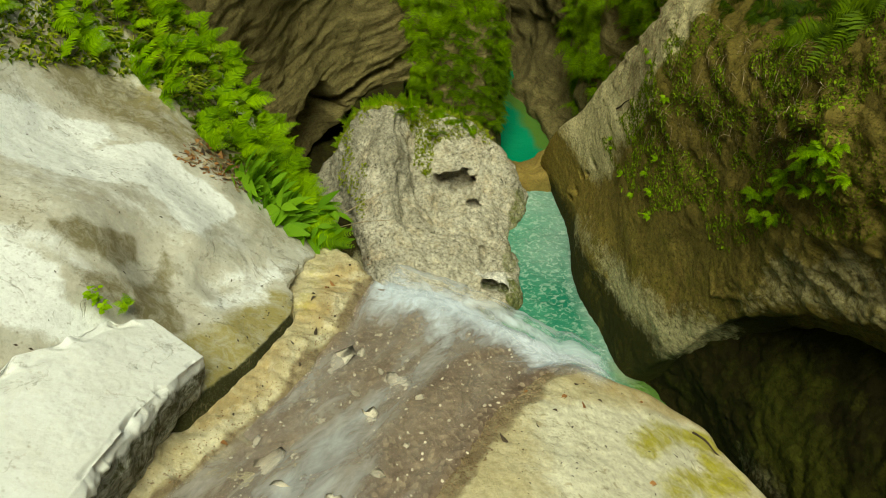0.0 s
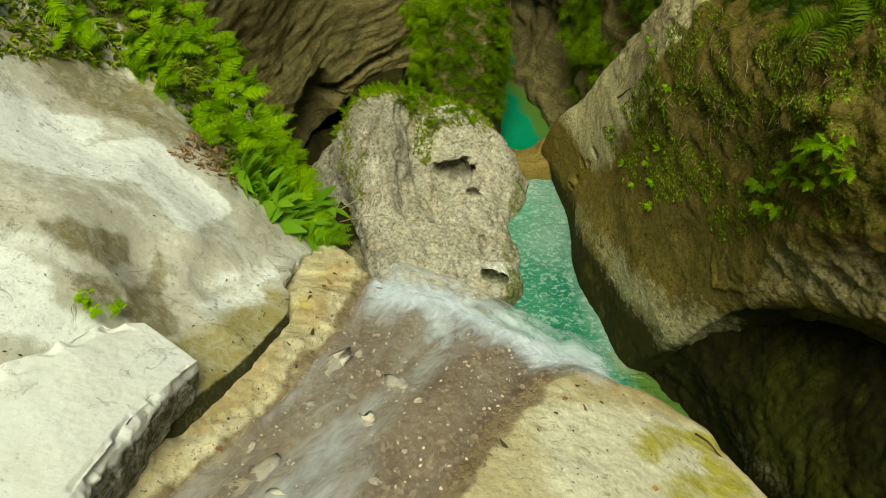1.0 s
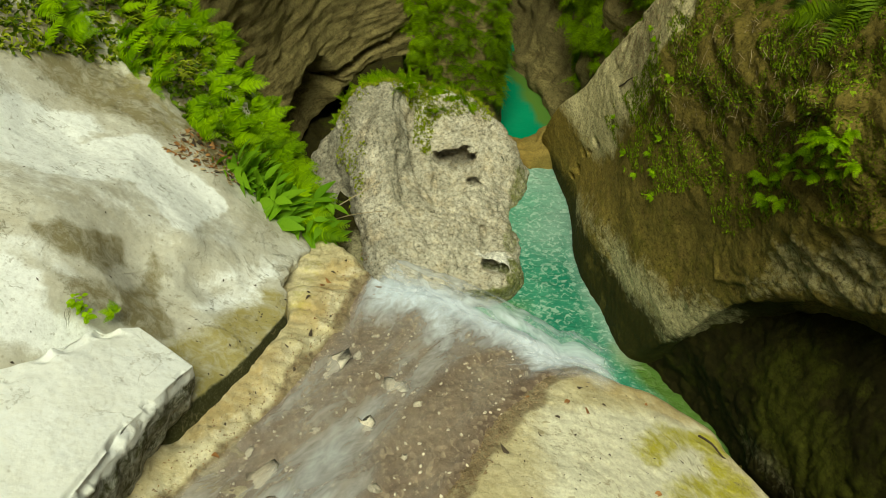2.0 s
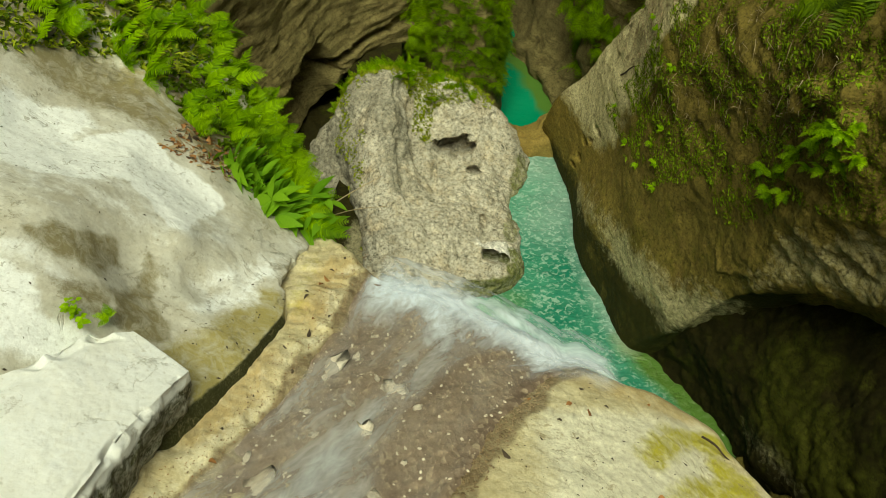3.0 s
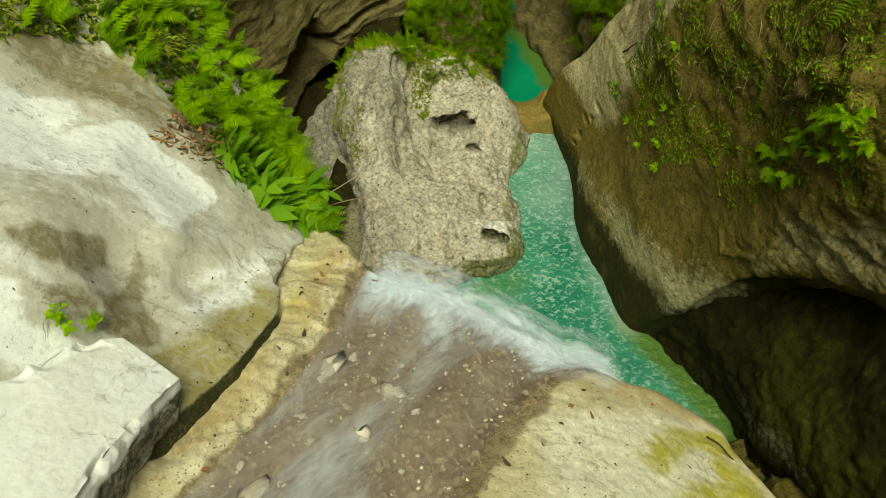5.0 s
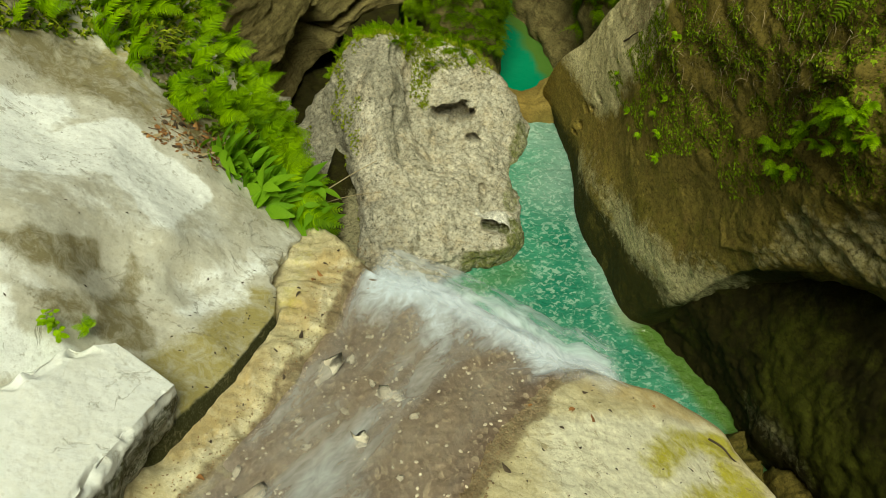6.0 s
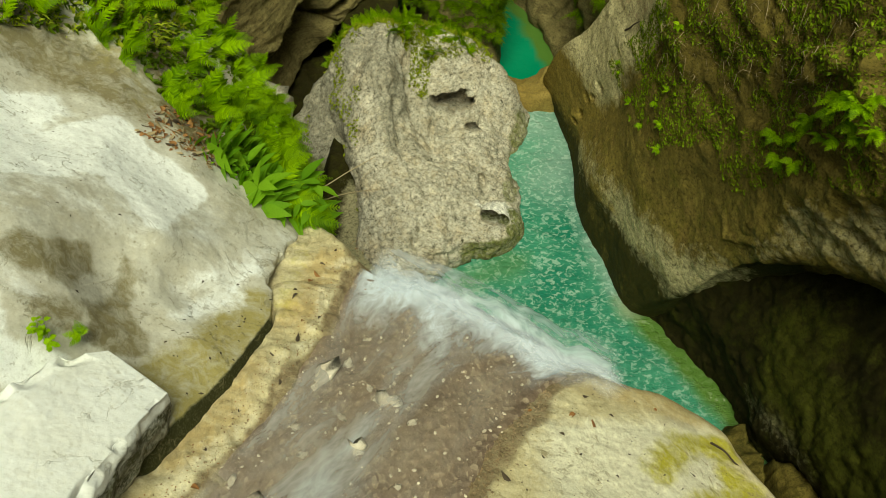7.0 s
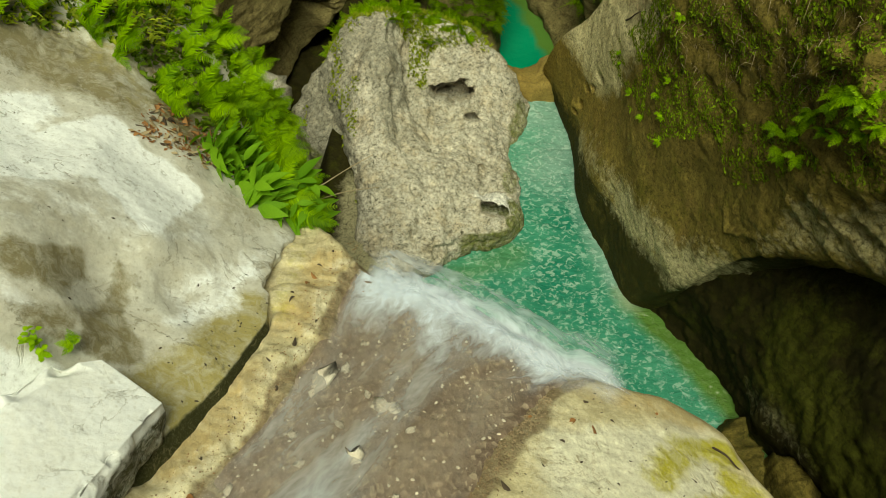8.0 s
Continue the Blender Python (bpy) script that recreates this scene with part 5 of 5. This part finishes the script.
plant_out(FERNS, spots(wall_g, wall_n, patchy, 15, nrng), (-0.9, -0.2, 0.0), (0.1, 0.2), "ferns on the right wall", (-0.4, 0.2))
tuft = (np.abs(vu - 0.62) < 0.07) & (np.abs(vv - 0.575) < 0.03)
plant_out(FERNS, spots(wall_g, wall_n, tuft, 8, nrng), (-0.9, -0.2, -0.1), (0.2, 0.3), "ferns on the right wall", (-0.4, 0.1))

qu, qv = grid_uv(back_g)
curtain = window(qu, 0.60, 0.79, 0.005) * window(qv, 0.3, 0.62, 0.01) > 0.5
frond_stuff("cliff_ferns", FRONDS_MID, spots(back_g, back_n, curtain, 280, nrng), (0.3, -0.9, -0.2), (0.35, 0.75), 7, "green ferns hanging down the back cliff")
su, sv = grid_uv(spur_g)
frond_stuff("spur_ferns", FRONDS_MID, spots(spur_g, spur_n, (su > 0.3) & (sv > 0.25), 240, nrng), (0.2, -0.8, 0.2), (0.3, 0.6), 6, "green ferns on the rock spur")
fu, fv = grid_uv(far_g)
curtain = np.maximum(window(fu, 0.11, 0.21, 0.005), window(fu, 0.21, 0.42, 0.005) * (lattice(far_g * 0.7) > -0.2)) * window(fv, 0.42, 0.80, 0.01) > 0.5
frond_stuff("far_ferns", FRONDS_MID, spots(far_g, far_n, curtain, 420, nrng), (-0.8, -0.6, -0.2), (0.4, 0.8), 6, "green ferns hanging down the far wall")
gx_, gy_, gz_ = boulder_g[..., 0], boulder_g[..., 1], boulder_g[..., 2]
crown = (gy_ > 19.0) & (gz_ > 0.9) & (gx_ < 1.3)
plant_out(FERNS, spots(boulder_g, boulder_n, crown, 40, nrng), (0.0, -0.4, 0.8), (0.35, 0.6), "ferns on the boulder", (0.2, 0.9))

# the prototypes take places of their own
for k, ob in enumerate(FERNS):
    ob.matrix_basis = turned(-3.6 - 0.3 * k, 10.3, 9.35, -1.2, 0, 0, 0.6)
SHRUBS[0].matrix_basis = turned(-1.6, 7.9, 8.55, 0.5, 0, 0, 0.4)
SHRUBS[1].matrix_basis = turned(-1.45, 7.5, 8.75, 0.5, 0, 0, 0.45)


# ---- moss, grass and straw: too fine to count ----
def blades(name, places, length, width, material, droop, spread=1.0, per=3, label="", category="moss"):
    """Clumps of small pointed blades as one mesh."""
    verts, faces = [], []
    for p, n in places:
        for k in range(per):
            d = (n + spread * Vector((rng.uniform(-1, 1), rng.uniform(-1, 1), rng.uniform(-0.6, 1)))).normalized()
            side = d.cross(Vector((rng.uniform(-1, 1), rng.uniform(-1, 1), rng.uniform(-1, 1)))).normalized() * width * rng.uniform(0.6, 1.3)
            ln = length * rng.uniform(0.5, 1.4)
            b = len(verts)
            q = p - 0.01 * n
            mid, tip = q + d * ln * 0.55, q + d * ln + Vector((0, 0, -droop * ln))
            verts += [q - side * 0.5, q + side * 0.5, mid + side, mid - side, tip]
            faces += [(b, b + 1, b + 2, b + 3), (b + 3, b + 2, b + 4)]
    return tagged(new(name, mesh_of(name, verts, faces, material)), label, category, kind="stuff")


dense = lattice(wall_g * 1.5 + 2.2) + 0.6 * lattice(wall_g * 4.1)
mossy = (vv > 0.5 - 0.06 * lattice(wall_g * 0.8)) & (vv < 0.79) & (vu > 0.10) & (vu < 0.93)
blades("moss", spots(wall_g, wall_n, mossy & (dense > -0.25), 16000, nrng), 0.05, 0.013, MOSS, 0.4, 1.0, 3, "dark green moss and small creepers on the wall", "moss")
blades("creeper", spots(wall_g, wall_n, mossy & (dense > -0.1) & (vu < 0.85), 5200, nrng), 0.06, 0.018, CREEPER, 0.5, 1.2, 4, "yellow-green small leaves scattered over the wall", "creeper")
blades("dry_stems", spots(wall_g, wall_n, mossy & (vv > 0.62) & (vu < 0.75), 700, nrng), 0.24, 0.005, STRAW, 0.7, 1.6, 2, "dry straw-coloured stems hanging on the wall", "dry grass")
ramp_ = (vu < 0.1) & (vv > 0.6) & (vv < 0.8)
blades("wall_grass", spots(wall_g, wall_n, ramp_, 900, nrng), 0.12, 0.008, STRAW, 0.7, 1.2, 3, "dry grass along the crest of the wall", "dry grass")
blades("boulder_grass", spots(boulder_g, boulder_n, crown, 1500, nrng), 0.16, 0.012, GRASS, 0.3, 0.9, 3, "yellow-green grass on the boulder's crown", "grass")
seam = blotch(boulder_g * np.array([1, 1, 0]), [(-0.5, 19.6, 0), (-0.52, 18.3, 0)], 0.25) * (gz_ > 0.4) > 0.4
blades("boulder_moss", spots(boulder_g, boulder_n, seam, 500, nrng), 0.07, 0.02, GRASS, 0.3, 0.9, 3, "green moss in the boulder's seam", "moss")
flank = (gx_ < -1.9) & (gz_ > 0) & (lattice(boulder_g * 2.0) > 0.25)
blades("flank_moss", spots(boulder_g, boulder_n, flank, 380, nrng), 0.07, 0.02, GRASS, 0.3, 0.9, 3, "small green plants on the boulder's grey flank", "moss")
high = bank & (mx < -3.2)
blades("bank_grass", spots(massif_g, massif_n, high, 1800, nrng), 0.13, 0.014, GRASS, 0.4, 1.0, 3, "yellow-green grass and small plants at the top of the bank", "grass")
blades("bank_undergrowth", spots(massif_g, massif_n, bank & (mz > 7.5), 2600, nrng), 0.11, 0.022, UNDER, 0.4, 1.0, 3, "low green undergrowth between the ferns", "undergrowth")

# ---- fallen leaves, twigs and stones ----
DEAD = [leaf_mesh("fallen_leaf", DRY, 0.58, f, b) for f, b in ((0.5, 0.2), (-0.3, -0.25), (0.2, 0.5))]
DARKLEAF = [leaf_mesh("fallen_leaf", TWIG, 0.42, f, b) for f, b in ((0.5, 0.2), (-0.4, -0.3))]


def lay_leaf(p, n, mesh, size, group, label):
    q = n.to_track_quat("Z", "Y").to_matrix().to_4x4()
    ob = tagged(new("fallen_leaf", mesh), label, "fallen leaf", group)
    ob.matrix_basis = Matrix.Translation(p + n * 0.012) @ q @ Euler((rng.uniform(-0.3, 0.3), rng.uniform(-0.3, 0.3), rng.uniform(0, 6.28))).to_matrix().to_4x4() @ Matrix.Scale(size, 4)


LITTER = [(-2.95, 7.55), (-2.45, 7.4), (-2.05, 7.55), (-1.7, 7.2), (-1.6, 7.45), (-2.3, 8.2), (-2.8, 8.3)]
litter = inside(LITTER, mx, my)
PALELEAF = [leaf_mesh("fallen_leaf", STRAW, 0.4, f, b) for f, b in ((0.4, 0.2), (-0.3, -0.3))]
for p, n in spots(massif_g, massif_n, litter, 280, nrng):
    lay_leaf(p, n, rng.choice(DEAD + DEAD + PALELEAF + PALELEAF + DARKLEAF), rng.uniform(0.06, 0.12), "litter under the ferns", "curled brown dead leaf on the rock bank")


def on_bed(x, y):
    i = np.argmin((bed_g[:440, :, 0] - x) ** 2 + (bed_g[:440, :, 1] - y) ** 2)
    a, b = np.unravel_index(i, bed_g[:440].shape[:2])
    return Vector((x, y, bed_g[a, b, 2] - 0.35 * (y - bed_g[a, b, 1]))), Vector((0.12, 0.33, 0.93)).normalized()


for x, y, s, dark in ((-1.21, 5.42, 0.15, 1), (-1.27, 6.0, 0.13, 1), (-1.2, 6.2, 0.12, 0), (-1.12, 6.35, 0.15, 0), (-1.32, 6.05, 0.1, 1), (-1.36, 5.2, 0.09, 1), (-1.55, 4.6, 0.1, 1),
                      (-1.28, 4.95, 0.12, 1), (-1.7, 4.2, 0.1, 1), (-1.15, 6.55, 0.1, 1), (-1.05, 5.75, 0.08, 1), (-1.2, 5.65, 0.1, 0), (-1.75, 3.9, 0.12, 0), (-1.0, 6.75, 0.1, 1)):
    p, n = on_bed(x, y)
    lay_leaf(p, n, rng.choice(DARKLEAF if dark else DEAD), s * 0.6, "leaves on the bench", "dark dead leaf on the ochre bench" if dark else "reddish brown dead leaf on the ochre bench")
for x, y, s, dark in ((1.1, 4.71, 0.13, 0), (1.25, 4.6, 0.14, 0), (0.98, 4.45, 0.1, 1), (1.2, 4.95, 0.11, 1), (1.4, 4.78, 0.08, 1), (0.52, 3.95, 0.16, 1), (1.75, 3.85, 0.14, 0), (1.1, 4.3, 0.07, 1),
                      (1.5, 4.4, 0.06, 1), (0.8, 4.2, 0.07, 1), (2.1, 4.35, 0.09, 1), (1.35, 4.15, 0.06, 1), (0.75, 4.7, 0.09, 0), (1.9, 5.0, 0.08, 0)):
    p, n = on_bed(x, y)
    lay_leaf(p, n, rng.choice(DARKLEAF if dark else DEAD), s * 0.62, "leaves on the dome", "dark dead leaf on the cream rock" if dark else "rust-orange dead leaf on the cream rock")


def stone_mesh(name, seed, material, flat=0.45):
    bm = bmesh.new()
    bmesh.ops.create_icosphere(bm, subdivisions=2, radius=1.0)
    co = np.array([v.co[:] for v in bm.verts])
    f = 1 + 0.35 * np.tanh(3 * lattice(co * 1.2 + seed)) + 0.35 * np.tanh(3 * lattice(co * 2.3 + seed)) + 0.2 * np.tanh(3 * lattice(co * 4.6 + seed))
    for v, k in zip(bm.verts, f):
        v.co = Vector((v.co.x * k, v.co.y * k * 0.75, v.co.z * k * flat))
    me = bpy.data.meshes.new(name)
    bm.to_mesh(me)
    bm.free()
    me.polygons.foreach_set("use_smooth", [True] * len(me.polygons))
    me.materials.append(material)
    return me


STONES = [stone_mesh("stone", k * 7.7, PALE_STONE, 0.03) for k in range(4)]


def on_gravel(x, y):
    i = np.argmin((gravel_g[..., 0] - x) ** 2 + (gravel_g[..., 1] - y) ** 2)
    a, b = np.unravel_index(i, gravel_g.shape[:2])
    return Vector((x, y, gravel_g[a, b, 2]))


for x, y, s in ((-0.98, 5.05, 0.13), (-0.42, 4.75, 0.10), (-0.62, 4.25, 0.09), (-1.35, 3.75, 0.11), (-1.1, 4.5, 0.05), (-0.75, 5.2, 0.04), (-0.35, 5.1, 0.05), (-0.9, 3.9, 0.06),
                (-0.5, 3.6, 0.05), (-0.2, 4.5, 0.03), (-0.62, 5.5, 0.035), (-1.0, 4.2, 0.03), (-0.3, 3.9, 0.04), (-0.75, 4.6, 0.035), (-1.5, 4.0, 0.04), (-0.55, 4.9, 0.03), (-1.2, 3.4, 0.07), (-0.8, 3.3, 0.06)):
    ob = tagged(new("stone", rng.choice(STONES)), "pale flat stone lying in the shallow stream", "stone", "stones in the stream")
    ob.matrix_basis = Matrix.Translation(on_gravel(x, y) + Vector((0, 0, 0.014))) @ Euler((-0.33, 0, rng.uniform(0, 6.28))).to_matrix().to_4x4() @ Matrix.Scale(s, 4)


def pebbles(name, places, sizes, label, material=PALE_STONE):
    """Small loose stones as one mesh of faceted lumps."""
    base = bmesh.new()
    bmesh.ops.create_icosphere(base, subdivisions=1, radius=1.0)
    bv, bf = [v.co.copy() for v in base.verts], [[v.index for v in f.verts] for f in base.faces]
    base.free()
    verts, faces = [], []
    for p in places:
        s, t = rng.uniform(*sizes), Euler((rng.uniform(0, 6), rng.uniform(0, 6), rng.uniform(0, 6))).to_matrix()
        k = len(verts)
        verts += [p + t @ Vector((v.x * s, v.y * s * 0.7, v.z * s * 0.5)) * rng.uniform(0.8, 1.2) for v in bv]
        faces += [[k + i for i in f] for f in bf]
    return tagged(new(name, mesh_of(name, verts, faces, material)), label, "pebbles", kind="stuff")


pebbles("pebbles", [on_gravel(rng.uniform(-1.9, 0.7), rng.uniform(3.0, 5.6)) for k in range(420)], (0.007, 0.026), "small pale pebbles in the stream")
rim = []
for k in range(420):
    y = rng.uniform(3.0, 5.25)
    x = float(np.interp(y, BED_RIGHT_Y, BED_RIGHT_X)) + rng.gauss(0.02, 0.07)
    rim.append(on_bed(x, y)[0])
pebbles("rim_pebbles", rim, (0.005, 0.018), "brown grit along the stream's edge", GRIT)
bench_grit = []
for k in range(420):
    y = rng.uniform(3.2, 6.8)
    x = float(np.interp(y, BED_LEFT_Y, BED_LEFT_X)) - min(abs(rng.gauss(0.0, 0.12)), 0.26)
    bench_grit.append(on_bed(x, y)[0])
pebbles("bench_grit", bench_grit, (0.003, 0.013), "fine grit on the ochre bench", GRIT)

rock = tagged(new("small_boulder", stone_mesh("small_boulder", 3.3, ROCK_BOULDER, 0.8)), "small pale boulder wedged in the dark gully", "boulder")
rock.matrix_basis = turned(-4.15, 18.7, 0.05, 0.6, 0.2, 0.1, 0.55)


def stick(name, a, b, r, sag, material, label):
    """A thin bent stick from a to b."""
    a, b = Vector(a), Vector(b)
    verts, faces = [], []
    for k in range(9):
        s = k / 8
        p = a.lerp(b, s) + Vector((0.02 * math.sin(7 * s), 0, -sag * math.sin(math.pi * s)))
        w = r * (1 - 0.5 * s)
        for j in range(5):
            an = j * 2 * math.pi / 5
            verts.append(p + Vector((w * math.cos(an), 0.5 * w * math.sin(an), w * math.sin(an))))
        if k:
            q = 5 * (k - 1)
            faces += [(q + j, q + (j + 1) % 5, q + 5 + (j + 1) % 5, q + 5 + j) for j in range(5)]
    return tagged(new(name, mesh_of(name, verts, faces, material)), label, "twig")


stick("twig", (3.8, 16.1, 4.3), (3.98, 15.7, 4.85), 0.02, 0.0, TWIG, "dark dead stick leaning on the gorge wall")
stick("twig", (-1.5, 7.7, 8.75), (-0.72, 8.3, 8.75), 0.008, 0.03, STRAW, "thin dry stem reaching out from the ferns")
stick("twig", (-1.5, 7.6, 8.7), (-0.66, 8.0, 8.55), 0.007, -0.05, STRAW, "thin dry stem reaching out from the ferns")
stick("twig", (2.35, 4.75, 8.86), (2.75, 4.6, 8.52), 0.012, -0.02, TWIG, "bent brown twig lying on the dome")


# ---- fine debris on the rock ----
def debris(name, places, size, material, label):
    """Flakes of bark and leaf, too small to tell apart, as one mesh."""
    verts, faces = [], []
    for p, n in places:
        side = n.cross(Vector((rng.uniform(-1, 1), rng.uniform(-1, 1), rng.uniform(-1, 1)))).normalized()
        up, s = n.cross(side), size * rng.uniform(0.4, 1.3)
        k = len(verts)
        q = p + n * 0.006
        verts += [q - side * s, q + up * s * 0.45 + n * s * 0.2, q + side * s, q - up * s * 0.4]
        faces.append((k, k + 1, k + 2, k + 3))
    return tagged(new(name, mesh_of(name, verts, faces, material)), label, "debris", kind="stuff")


crumbs = []
for k in range(260):
    y = rng.uniform(3.2, 6.9)
    crumbs.append(on_bed(float(np.interp(y, BED_LEFT_Y, BED_LEFT_X)) - rng.uniform(0.02, 0.34), y))
debris("bench_debris", crumbs, 0.010, DRY, "dark flakes of leaf and bark on the bench")
crumbs = [on_bed(rng.uniform(0.5, 2.7), rng.uniform(3.4, 5.1)) for k in range(80)]
debris("dome_debris", crumbs, 0.013, TWIG, "scattered dark flakes on the cream rock")
rimmed = []
for k in range(420):
    y = rng.uniform(3.0, 5.2)
    rimmed.append(on_bed(float(np.interp(y, BED_RIGHT_Y, BED_RIGHT_X)) + rng.gauss(0.04, 0.06), y))
debris("rim_debris", rimmed, 0.02, GRIT, "brown leaf crumbs along the stream's edge")
face = (my > 4.3) & (my < 5.9) & (mx > -2.15) & (mz > 9.4)
debris("face_debris", spots(massif_g, massif_n, face, 36, nrng), 0.02, TWIG, "dark leaf scraps on the olive rock face")
slope = (mx > -4.6) & (my < 7.4) & (mz > 9.4)
debris("massif_flakes", spots(massif_g, massif_n, slope, 260, nrng), 0.016, TWIG, "small dark flakes on the white rock")
debris("litter_crumbs", spots(massif_g, massif_n, litter, 700, nrng), 0.03, DRY, "crumbled brown leaf litter under the ferns")
